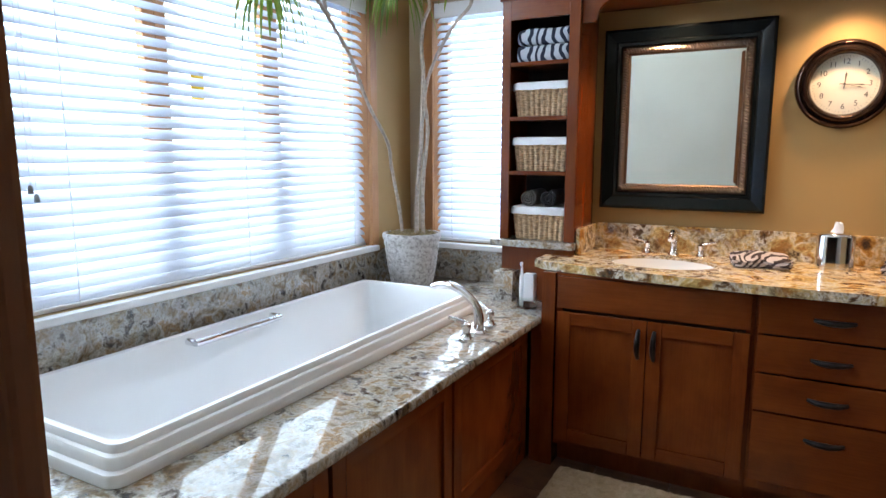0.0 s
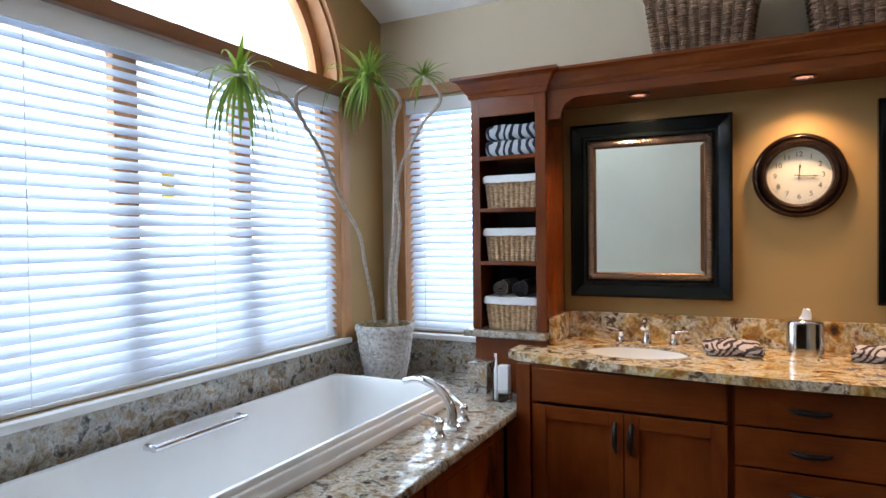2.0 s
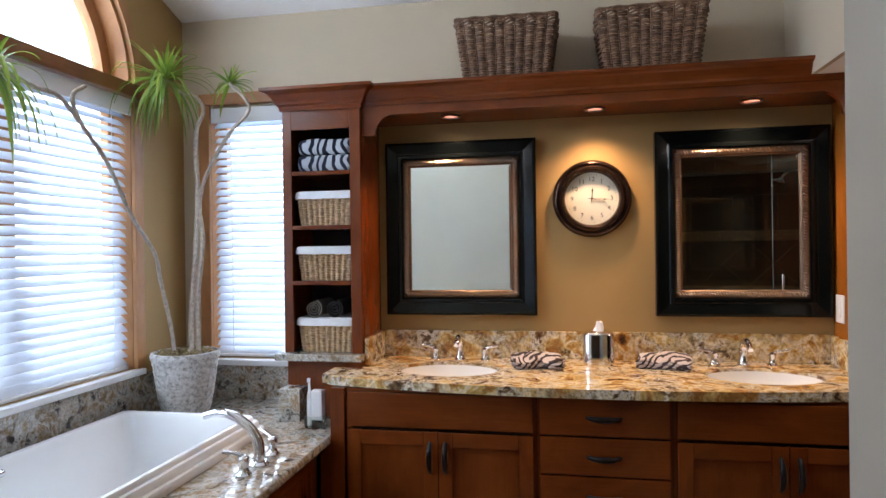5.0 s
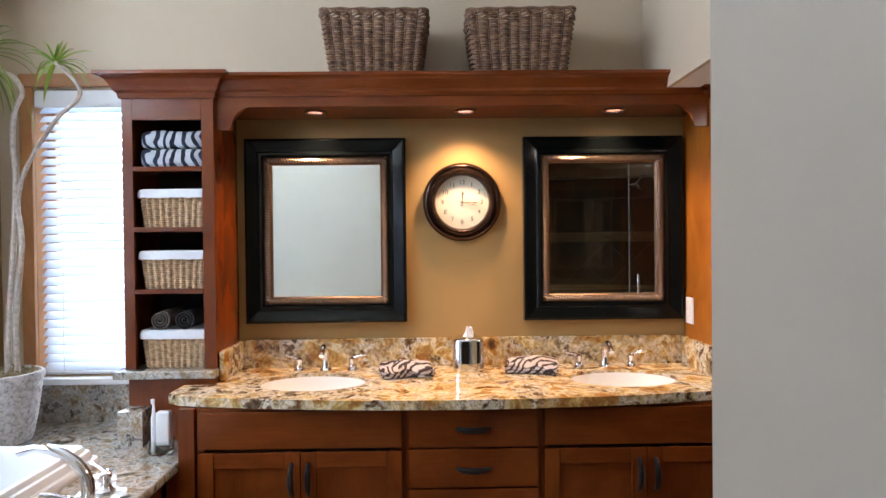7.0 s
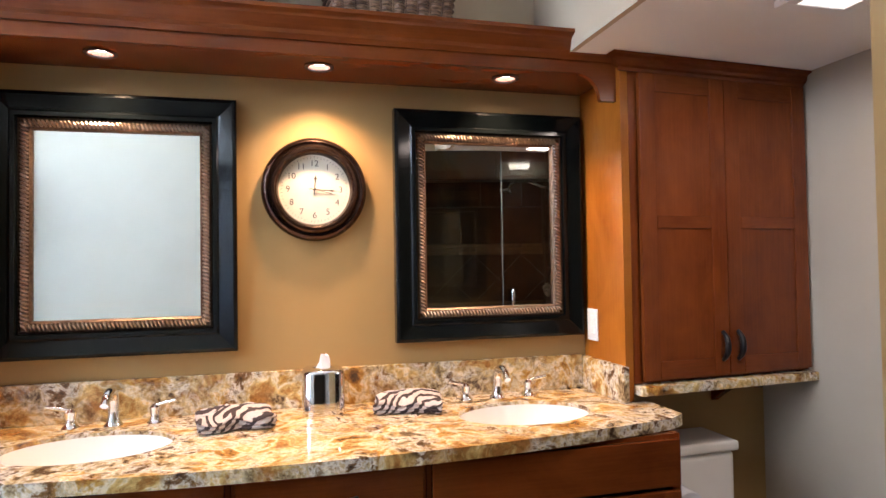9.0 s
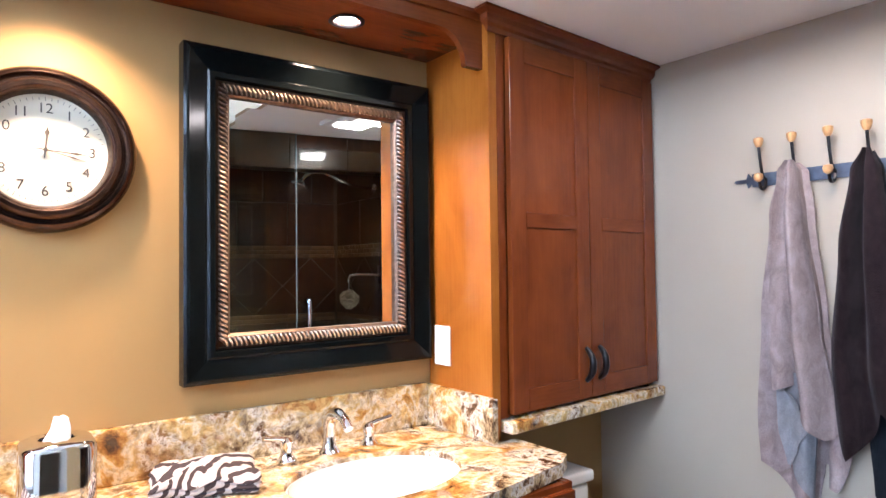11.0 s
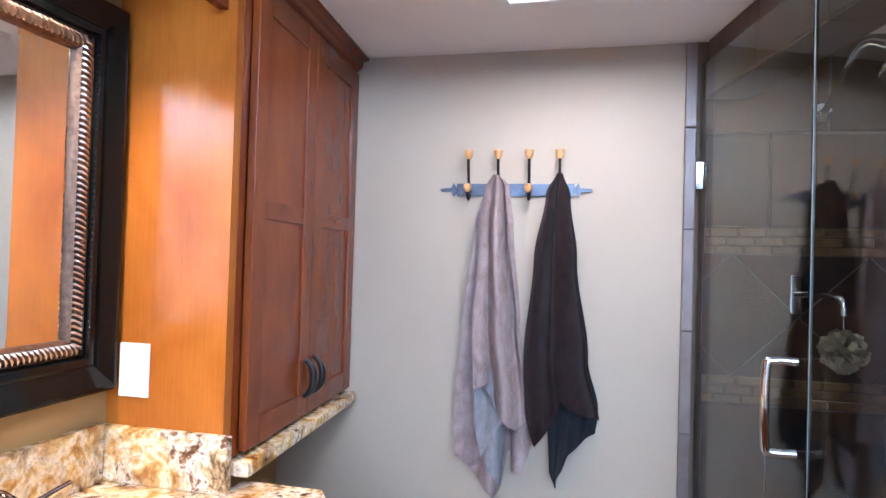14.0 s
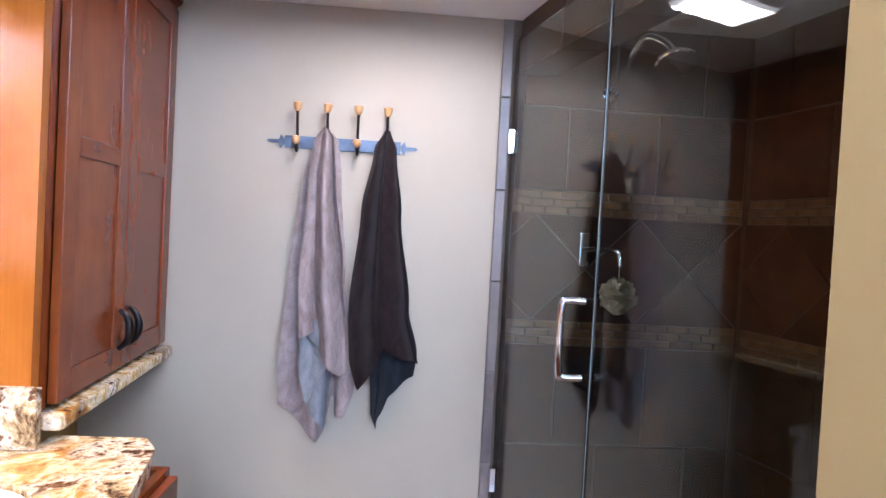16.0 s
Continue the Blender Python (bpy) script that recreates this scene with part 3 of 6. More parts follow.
def cabinet(name, x0, x1, label, kind):
    g = thing(name, (0, 0, 0), label, "bathroom cabinet")
    y1 = YN - 0.004
    bm = bmesh.new()
    box(bm, x0, x0 + 0.018, VF + 0.002, y1, 0.10, CT - 0.036)
    box(bm, x1 - 0.018, x1, VF + 0.002, y1, 0.10, CT - 0.036)
    box(bm, x0, x1, VF + 0.07, y1, 0.0, 0.0995)
    box(bm, x0 + 0.018, x1 - 0.018, VF + 0.002, y1, 0.1, 0.118)
    part("body", bm, M_WOODV, g)
    # added board, painted near-black for the shade behind the door gaps
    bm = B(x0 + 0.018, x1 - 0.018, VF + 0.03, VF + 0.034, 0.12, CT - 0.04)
    part("inner_board", bm, M_INNER_SHADE, g)
    fr = bmesh.new()
    for a, b in ((x0, x0 + 0.028), (x1 - 0.028, x1)):
        box(fr, a, b, VF, VF + 0.018, 0.10, CT - 0.037)
    box(fr, x0 + 0.028, x1 - 0.028, VF, VF + 0.018, 0.10, 0.135)
    box(fr, x0 + 0.028, x1 - 0.028, VF, VF + 0.018, 0.84, CT - 0.037)
    part("face_frame", fr, M_WOODV, g)
    f = VF - 0.001
    if kind == "doors":
        d = part("false_front", B(x0 + 0.012, x1 - 0.012, f - 0.02, f, 0.708, 0.842, bevel=0.003), M_WOODH, g)
        xm = (x0 + x1) / 2
        a = shaker(g, "door", x0 + 0.012, xm - 0.0015, 0.125, 0.695, f)
        arched_pull(a, xm - 0.03, 0.60, f - 0.02, 0.058, True)
        b = shaker(g, "door", xm + 0.0015, x1 - 0.012, 0.125, 0.695, f)
        arched_pull(b, xm + 0.03, 0.60, f - 0.02, 0.058, True)
    else:
        zs = [(0.705, 0.842), (0.56, 0.698), (0.415, 0.553), (0.14, 0.408)]
        for z0, z1 in zs:
            d = part("drawer", B(x0 + 0.01, x1 - 0.01, f - 0.02, f, z0, z1, bevel=0.003), M_WOODH, g)
            arched_pull(d, (x0 + x1) / 2, (z0 + z1) / 2 + (0 if z1 > 0.42 else 0.06), f - 0.02, 0.06)
    return g


countertop()
for sx in SINKS:
    sink(sx)
for sx in (-0.35, 0.86):
    faucet(sx, 2.525, CT + 0.0005)
part("filler_stile", B(-0.80, -0.742, VF - 0.018, YN - 0.31, 0.0, CT - 0.036, bevel=0.002), M_WOODV, None, "plain stained-wood end panel of the vanity", kind="", category="cabinet panel")
cabinet("sink_cabinet", -0.741, 0.012, "stained cherry sink cabinet with two framed doors and a false drawer", "doors")
cabinet("drawer_cabinet", 0.013, 0.50, "stained cherry drawer cabinet with four drawers", "drawers")
cabinet("sink_cabinet", 0.501, 1.265, "stained cherry sink cabinet with two framed doors under the second sink", "doors")


# ---- shelf tower ----
TX0, TX1, TY = -1.115, -0.752, 2.33
TZ0, TZ1 = 0.945, 2.035


def crown(bm, x0, x1, yf, z0, h=0.085, out=0.06, left=True, right=True, yb=YN - 0.003):
    """A crown moulding round a cabinet's front and free ends, mitred."""
    prof = [(0.0, 0.0), (0.008, 0.0), (0.012, 0.2), (0.022, 0.3), (0.028, 0.45), (0.6, 0.72), (0.72, 0.78), (0.78, 0.8), (1.0, 0.86), (1.0, 1.0), (0.0, 1.0)]
    pr = [(o * out if o > 0.03 else o, z * h) for o, z in prof]
    rings = []
    if left:
        rings.append([(x0 - o, yb, z0 + z) for o, z in pr])
    rings.append([(x0 - (o if left else 0), yf - o, z0 + z) for o, z in pr])
    rings.append([(x1 + (o if right else 0), yf - o, z0 + z) for o, z in pr])
    if right:
        rings.append([(x1 + o, yb, z0 + z) for o, z in pr])
    vr = [[bm.verts.new(p) for p in r] for r in rings]
    for a, b in zip(vr, vr[1:]):
        for i in range(len(pr) - 1):
            bm.faces.new((a[i], b[i], b[i + 1], a[i + 1]))
    bm.faces.new(vr[0])
    bm.faces.new(vr[-1][::-1])
    return bm


def tower():
    g = thing("shelf_tower", (0, 0, 0), "tall open stained-wood shelf tower holding baskets and towels", "shelf unit")
    part("side_board", B(TX0, TX0 + 0.018, TY + 0.019, YN - 0.004, TZ0, TZ1), M_WOODV, g)
    part("side_board", B(TX1 - 0.018, TX1, TY + 0.019, YN - 0.004, TZ0, TZ1), M_WOODV, g)
    # shade at the back of the tower is put into this board's colour
    part("back_board", B(TX0 + 0.0185, TX1 - 0.0185, YN - 0.012, YN - 0.004, TZ0, TZ1), M_INNER_SHADE, g)
    part("stile", B(TX0, TX0 + 0.042, TY, TY + 0.018, TZ0, TZ1, bevel=0.002), M_WOODV, g)
    part("stile", B(TX1 - 0.048, TX1, TY, TY + 0.018, TZ0, TZ1, bevel=0.002), M_WOODV, g)
    part("top_rail", B(TX0 + 0.0425, TX1 - 0.0485, TY, TY + 0.018, 1.94, TZ1, bevel=0.002), M_WOODH, g)
    for z in (1.738, 1.495, 1.247):
        part("shelf", B(TX0 + 0.02, TX1 - 0.0195, TY + 0.02, YN - 0.013, z, z + 0.018, bevel=0.002), M_WOODH, g)
        part("shelf_edge", B(TX0 + 0.0425, TX1 - 0.0485, TY + 0.001, TY + 0.0185, z, z + 0.018, bevel=0.002), M_WOODH, g)
    part("crown", crown(bmesh.new(), TX0, TX1, TY, TZ1 - 0.01, 0.095, 0.075), M_WOODH, g, "stained crown moulding")
    part("top_board", B(TX0 + 0.001, TX1 - 0.001, TY + 0.002, YN - 0.004, TZ1 + 0.0005, TZ1 + 0.078), M_WOODH, g)


tower()
part("tower_ledge", B(TX0 - 0.035, -0.748, 2.293, YN - 0.004, 0.912, 0.944, bevel=0.006), M_GRAN2, None, "small polished granite ledge under the shelf tower", category="countertop")
part("plinth_cabinet", B(TX0 + 0.01, -0.749, 2.335, YN - 0.004, 0.661, 0.911, bevel=0.002), M_WOODV, None, "stained-wood plinth under the granite ledge", category="cabinet panel")


# ---- valance with lamps ----
def valance():
    g = thing("light_valance", (0, 0, 0), "stained cherry light bridge with curved ends above the mirrors", "light bridge")
    x0, x1, yf = TX1 + 0.001, 1.249, 2.36
    z0, z1 = 1.995, 2.05
    # front board with a curved bracket at both ends
    out = []
    r = 0.085
    def arc(cx, cz, a0, a1, n=8):
        return [(cx + r * math.cos(radians(a0 + (a1 - a0) * i / n)), cz + r * math.sin(radians(a0 + (a1 - a0) * i / n))) for i in range(n + 1)]
    out += [(x0, 1.905), (x0 + 0.055, 1.905)]
    out += arc(x0 + 0.06 + r, z0 - r, 180, 90)
    out += arc(x1 - 0.06 - r, z0 - r, 90, 0)
    out += [(x1 - 0.055, 1.905), (x1, 1.905), (x1, z1), (x0, z1)]
    part("front_board", prism(bmesh.new(), out, 1, yf, yf + 0.02), M_WOODH, g)
    bm = bmesh.new()
    holes = [oval(lx, LAMP_Y, 0.036, 0.036, 24) for lx in LAMP_X]
    bm = solid_with_holes([(x0, yf + 0.021), (x1, yf + 0.021), (x1, YN - 0.003), (x0, YN - 0.003)], z0 + 0.0, z0 + 0.018, holes)
    part("soffit", bm, M_WOODH, g)
    part("top_board", B(x0, x1, yf + 0.0, YN - 0.003, 2.051, 2.112), M_WOODH, g)
    part("crown", crown(bmesh.new(), x0 + 0.0, x1, yf - 0.001, 2.035, 0.085, 0.06, left=False, right=False), M_WOODH, g, "stained crown moulding")


valance()
for lx in LAMP_X:
    d = thing("recessed_lamp", (lx, LAMP_Y, SOFFIT), "small round recessed lamp, lit, in the wooden light bridge", "ceiling lamp", group="recessed lamps")
    part("trim_ring", lathe(bmesh.new(), [(0.035, 0.0), (0.044, -0.0005), (0.046, -0.004), (0.036, -0.005), (0.0355, 0.0)], 28, caps=False), M_IRON, d, smooth=True)
    part("bulb", lathe(bmesh.new(), [(0.0345, 0.016), (0.0345, 0.014), (0.0001, 0.012)], 24, caps=False), M_BULB, d, "glowing lamp face")


# ---- wall cabinet ----
WX0, WX1, WY, WZ0, WZ1 = 1.25, 2.05, 2.39, 0.945, 2.0
WSPLAY = 0.052


def splay(ob):
    """The front of the wall cabinet runs askew to the wall: deeper at its free end."""
    for c in ob.children:
        splay(c)
    if ob.data is not None:
        for v in ob.data.vertices:
            x, y = v.co.x + ob.location.x, v.co.y + ob.location.y
            v.co.y -= WSPLAY * (WX1 - x) / (WX1 - WX0) * min(1, max(0, (YN - y) / (YN - WY)))


def wall_cabinet():
    g = thing("wall_cabinet", (0, 0, 0), "stained cherry wall cabinet with two tall panelled doors over the toilet", "cabinet")
    # lamplight on this board is put into its wood colour
    part("side_board", B(WX0, WX0 + 0.03, WY, YN - 0.003, CT + 0.0005, LOWC - 0.002), M_BOARD_LAMPLIT, g, "wide plain stained side board")
    part("body", B(WX0 + 0.0305, WX1 - 0.001, WY + 0.004, YN - 0.003, WZ0 + 0.001, LOWC - 0.003), M_WOODV, g)
    part("stile", B(WX0 + 0.0305, WX0 + 0.06, WY - 0.001, WY + 0.0035, WZ0 + 0.001, 2.03), M_WOODV, g)
    xm = 1.665
    for a, b, s in ((WX0 + 0.062, xm - 0.0015, -1), (xm + 0.0015, WX1 - 0.012, 1)):
        d = shaker(g, "door", a, b, WZ0 + 0.012, WZ1, WY - 0.002, 0.062, 0.006)
        part("rail", B(a + 0.0626, b - 0.0626, WY - 0.022, WY - 0.002, 1.47, 1.513, bevel=0.0025), M_WOODH, d)
        arched_pull(d, xm + s * 0.033, 1.06, WY - 0.022, 0.05, True)
    part("crown", crown(bmesh.new(), WX0, WX1 - 0.002, WY - 0.002, WZ1 + 0.004, LOWC - WZ1 - 0.006, 0.05, left=True, right=False, yb=2.359 + 0.029), M_WOODH, g, "stained crown moulding")
    s = part("cabinet_ledge", B(WX0 + 0.032, WX1 - 0.001, 2.345, YN - 0.003, 0.911, 0.944, bevel=0.008), M_GRAN, None, "polished granite ledge under the wall cabinet", category="countertop", smooth=True)
    splay(s)
    splay(g)
    b = bmesh.new()
    prism(b, [(2.36, 0.9105), (YN - 0.003, 0.9105), (YN - 0.003, 0.80), (2.585, 0.83), (2.50, 0.885), (2.38, 0.895)], 0, 1.80, 1.83)
    part("ledge_bracket", b, M_WOODY, None, "small dark wooden bracket under the granite ledge", category="bracket")


wall_cabinet()


def switch_plate():
    g = thing("switch_plate", (WX0, 2.555, 1.13), "white wall plate on the side of the wall cabinet", "light switch")
    part("cover", B(-0.007, -0.0005, -0.037, 0.037, -0.058, 0.058, bevel=0.003), M_PLATE, g)
    part("rocker", B(-0.0105, -0.0075, -0.017, 0.017, -0.034, 0.034, bevel=0.0012), M_PLATE, g)


switch_plate()


# ---- mirrors ----
def mirror(cx, label):
    """Black outer frame, rope-edged gilt inner frame, bevelled glass; 0.71 wide, 0.815 high."""
    W, H = 0.71 / 2, 0.815 / 2
    g = thing("framed_mirror", (cx, YN, 1.4975), label, "mirror")

    def ring(w0, h0, prof, name, mat, lab=""):
        """prof: (inset from outer edge, height off the wall)."""
        bm = bmesh.new()
        rings = []
        for ins, out in prof:
            w, h = w0 - ins, h0 - ins
            rings.append([bm.verts.new((sx * w, -out, sz * h)) for sx, sz in ((-1, -1), (1, -1), (1, 1), (-1, 1))])
        for a, b in zip(rings, rings[1:]):
            for i in range(4):
                bm.faces.new((a[i], a[(i + 1) % 4], b[(i + 1) % 4], b[i]))
        return part(name, bm, mat, g, lab)
    ring(W, H, [(0, 0.001), (0, 0.040), (0.006, 0.046), (0.012, 0.047), (0.05, 0.036), (0.056, 0.034), (0.062, 0.038), (0.074, 0.038), (0.078, 0.024), (0.078, 0.001)], "outer_frame", M_BLACKFR, "black lacquered outer frame")
    ring(W - 0.0785, H - 0.0785, [(0, 0.012), (0, 0.026), (0.005, 0.03), (0.006, 0.022), (0.028, 0.022), (0.030, 0.024), (0.036, 0.018), (0.038, 0.006)], "inner_frame", M_SILVERBR, "gilt inner frame with a rope edge")
    w, h = W - 0.0785 - 0.017, H - 0.0785 - 0.017
    bm = bmesh.new()
    for ax, L, o in ((0, w, h), (0, w, -h), (1, h, w), (1, h, -w)):
        n = int(2 * L / 0.0118)
        for i in range(n):
            u = -L + (i + 0.5) * 2 * L / n
            c = (u, -0.023, o) if ax == 0 else (o, -0.023, u)
            rot = Euler((0, radians(62 if ax == 0 else 28) * (1 if (o > 0) == (ax == 0) else 1), 0))
            m = Matrix.LocRotScale(c, rot, (0.0165, 0.0125, 0.0054))
            bmesh.ops.create_icosphere(bm, subdivisions=1, radius=1, matrix=m)
    part("rope_edge", bm, M_ROPE, g, "row of slanted gilt beads", smooth=True, kind="stuff")
    gw, gh = W - 0.110, H - 0.110
    bm = bmesh.new()
    a = [bm.verts.new((sx * gw, -0.0095, sz * gh)) for sx, sz in ((-1, -1), (1, -1), (1, 1), (-1, 1))]
    b = [bm.verts.new((sx * (gw - 0.022), -0.0098, sz * (gh - 0.022))) for sx, sz in ((-1, -1), (1, -1), (1, 1), (-1, 1))]
    bm.faces.new(b)
    for i in range(4):
        bm.faces.new((a[i], a[(i + 1) % 4], b[(i + 1) % 4], b[i]))
    k = [bm.verts.new((sx * gw, -0.004, sz * gh)) for sx, sz in ((-1, -1), (1, -1), (1, 1), (-1, 1))]
    bm.faces.new(k)
    for i in range(4):
        bm.faces.new((a[i], k[i], k[(i + 1) % 4], a[(i + 1) % 4]))
    part("glass", bm, M_MIRROR, g, "bevelled mirror glass")


mirror(-0.355, "black framed mirror with a gilt rope edge, over the first sink")
mirror(0.877, "black framed mirror with a gilt rope edge, over the second sink")


# ---- bath ----
DK, DX = 0.66, -0.80  # deck height and front edge
BX0, BX1, BY0, BY1, RZ = -1.752, -1.085, 0.30, 2.09, 0.736


def rrect(x0, x1, y0, y1, c, n=5):
    """A rectangle with rounded corners."""
    out = []
    for cx, cy, a in ((x1 - c, y1 - c, 0), (x0 + c, y1 - c, 90), (x0 + c, y0 + c, 180), (x1 - c, y0 + c, 270)):
        out += [(cx + c * math.cos(radians(a + 90 * i / n)), cy + c * math.sin(radians(a + 90 * i / n))) for i in range(n + 1)]
    return out


def bath():
    bm = bmesh.new()
    # (inset, z, corner)
    prof = [(0.03, DK - 0.05, 0.03), (0.0, DK + 0.001, 0.035), (0.0, DK + 0.022, 0.035), (0.003, DK + 0.028, 0.035), (0.015, DK + 0.030, 0.035), (0.017, DK + 0.050, 0.035), (0.021, DK + 0.056, 0.035), (0.031, DK + 0.058, 0.035),
            (0.033, RZ - 0.007, 0.035), (0.037, RZ - 0.001, 0.035), (0.045, RZ, 0.035), (0.056, RZ - 0.003, 0.04), (0.063, RZ - 0.018, 0.045), (0.09, RZ - 0.20, 0.06), (0.125, RZ - 0.35, 0.09), (0.17, RZ - 0.40, 0.11), (0.28, RZ - 0.415, 0.05)]
    rings = []
    for ins, z, c in prof:
        end = ins * (1.0 if z > RZ - 0.05 else 1.7)
        rings.append([bm.verts.new((x, y, z)) for x, y in rrect(BX0 + ins, BX1 - ins, BY0 + end, BY1 - ins, c)])
    for a, b in zip(rings, rings[1:]):
        n = len(a)
        for i in range(n):
            bm.faces.new((a[i], a[(i + 1) % n], b[(i + 1) % n], b[i]))
    bm.faces.new(rings[-1])
    t = part("bathtub", bm, M_TUB, None, "white rectangular drop-in bathtub with a stepped rim", category="bathtub", smooth=True)
    # grab bar on the far inside wall
    y0, y1, z, x = 0.985, 1.385, 0.708, -1.684
    bar = tube(bmesh.new(), bez([(x - 0.004, y0, z), (x + 0.03, y0 + 0.006, z), (x + 0.042, y0 + 0.035, z), (x + 0.042, y1 - 0.035, z), (x + 0.03, y1 - 0.006, z), (x - 0.004, y1, z)], 5), 0.013, 14)
    part("grab_bar", bar, M_CHROME, t, "chrome grab bar", smooth=True)
    return t


bath()


def deck():
    hole = rrect(BX0 + 0.025, BX1 - 0.025, BY0 + 0.025, BY1 - 0.025, 0.04)
    bm = solid_with_holes([(XW + 0.001, YS + 0.002), (DX - 0.03, YS + 0.002), (DX, YS + 0.03), (DX, VF - 0.022), (-0.8025, VF - 0.022), (-0.8025, YN - 0.002), (XW + 0.001, YN - 0.002)], DK - 0.034, DK, [hole])
    es = [e for e in bm.edges if len(e.link_faces) == 2 and abs(e.verts[0].co.z - e.verts[1].co.z) < 1e-5 and abs(e.verts[0].co.x - DX) < 0.01 and abs(e.verts[1].co.x - DX) < 0.01]
    bmesh.ops.bevel(bm, geom=es, offset=0.011, segments=3, affect="EDGES", profile=0.5)
    d = part("bath_deck", bm, M_GRAN2, None, "polished grey and brown granite deck round the bathtub", category="countertop", smooth=True)
    part("splash", B(XW + 0.001, XW + 0.021, YS + 0.002, YN - 0.024, DK + 0.001, 0.845, bevel=0.003), M_GRAN2, d)
    part("splash", B(XW + 0.0215, TX0 - 0.02, YN - 0.022, YN - 0.002, DK + 0.001, 0.828, bevel=0.003), M_GRAN2, d)
    part("splash_end", B(TX0 + 0.008, TX0 + 0.105, 2.24, 2.334, DK + 0.001, 0.80, bevel=0.003), M_GRAN2, d)


deck()


def bath_front():
    """Framed wooden panels under the deck, facing +x."""
    g = thing("bath_surround", (0, 0, 0), "dark stained cherry panelled front of the bath surround", "bath surround")
    x = -0.865
    part("body", B(x - 0.03, x - 0.001, YS + 0.003, VF + 0.0, 0.0, DK - 0.035), M_WOODV, g)
    ys = [YS + 0.04, 0.08, 0.70, 1.345, 2.03]
    for a, b in zip(ys, ys[1:]):
        a, b = a + 0.008, b - 0.008
        p = part("panel", B(x - 0.0005, x + 0.007, a + 0.05, b - 0.05, 0.16, 0.555), M_WOODV, g)
        r = 0.055
        part("stile", B(x, x + 0.018, a, a + r, 0.115, 0.605, bevel=0.0025), M_WOODV, p)
        part("stile", B(x, x + 0.018, b - r, b, 0.115, 0.605, bevel=0.0025), M_WOODV, p)
        part("rail", B(x, x + 0.018, a + r + 0.0005, b - r - 0.0005, 0.115, 0.17, bevel=0.0025), M_WOODY, p)
        part("rail", B(x, x + 0.018, a + r + 0.0005, b - r - 0.0005, 0.55, 0.605, bevel=0.0025), M_WOODY, p)


bath_front()
part("corner_filler", B(-0.8455, -0.8005, VF - 0.014, VF + 0.004, 0.0, DK - 0.036, bevel=0.002), M_WOODV, None, "dark stained filler strip between bath surround and vanity", category="cabinet panel")


def bath_faucet():
    g = thing("bath_faucet", (-0.93, 1.71, DK + 0.0005), "chrome roman bath faucet with an arched spout and two levers", "faucet")
    bm = lathe(bmesh.new(), [(0.036, 0), (0.036, 0.006), (0.028, 0.014)], 24)
    pts = bez([(0.0, 0, 0.005), (0.0, 0, 0.07), (-0.03, 0, 0.125), (-0.09, 0, 0.165), (-0.15, 0, 0.175), (-0.205, 0, 0.162)], 5)
    n = len(pts)
    tube(bm, pts, [0.0205 - 0.008 * i / n for i in range(n)], 16)
    part("spout", bm, M_CHROME, g, smooth=True)
    for s in (-1, 1):
        y = s * 0.105
        bm = lathe(bmesh.new(), [(0.027, 0), (0.028, 0.006), (0.018, 0.014), (0.014, 0.03), (0.019, 0.045), (0.018, 0.06), (0.008, 0.068)], 20, cy=y)
        tube(bm, [(0.0, y, 0.062), (-0.03, y + s * 0.012, 0.075), (-0.062, y + s * 0.026, 0.083)], [0.008, 0.007, 0.0065], 10)
        part("lever_handle", bm, M_CHROME, g, smooth=True)


bath_faucet()


# ---- shower ----
def gy(x, off=0.0):
    """The line of the shower's glass."""
    return 1.293 - 0.21 * (2.05 - x) + off


GANG = math.atan(0.2234)


def slab(bm, x0, x1, z0, z1, off0, off1, fn=gy):
    """A thin upright slab along the glass line."""
    out = [(x0, fn(x0) + off0), (x1, fn(x1) + off0), (x1, fn(x1) + off1), (x0, fn(x0) + off1)]
    return prism(bm, out, 2, z0, z1)


GX0 = PNE[0] + 0.004
GSPLIT = 1.456


def shower_glass():
    d = thing("shower_door", (0, 0, 0), "clear frameless glass shower door with chrome hinges and handle", "shower door")
    part("pane", slab(bmesh.new(), GSPLIT + 0.002, XE - 0.016, 0.06, 1.985, -0.005, 0.005), M_GLASS, d)
    for z in (1.655, 0.55):
        bm = slab(bmesh.new(), XE - 0.045, XE - 0.0235 + 0.019, z - 0.038, z + 0.038, -0.013, 0.022)
        part("hinge", bm, M_CHROME, d, "chrome hinge plate")
    hx = GSPLIT + 0.036
    bm = bmesh.new()
    y0 = gy(hx)
    tube(bm, bez([(hx, y0 + 0.006, 1.20), (hx, y0 + 0.05, 1.20), (hx, y0 + 0.064, 1.182), (hx, y0 + 0.064, 1.030), (hx, y0 + 0.05, 1.012), (hx, y0 + 0.006, 1.012)], 4), 0.0095, 12)
    part("handle", bm, M_CHROME, d, "chrome bar handle", smooth=True)
    p = thing("glass_screen", (0, 0, 0), "clear fixed glass panel of the shower", "glass screen")
    part("pane", slab(bmesh.new(), GX0, GSPLIT - 0.006, 0.06, LOWC - 0.003, -0.005, 0.005), M_GLASS, p)
    part("polished_edge", slab(bmesh.new(), GSPLIT - 0.0055, GSPLIT - 0.002, 0.06, LOWC - 0.003, -0.005, 0.005), M_GLASSEDGE, p, "pale blue-green polished glass edge")
    part("kerb", slab(bmesh.new(), PNE[0] + 0.002, XE - 0.002, 0.0, 0.055, -0.06, 0.06), M_TILE_EDGE, None, "tiled shower kerb", kind="structure", category="kerb")


shower_glass()


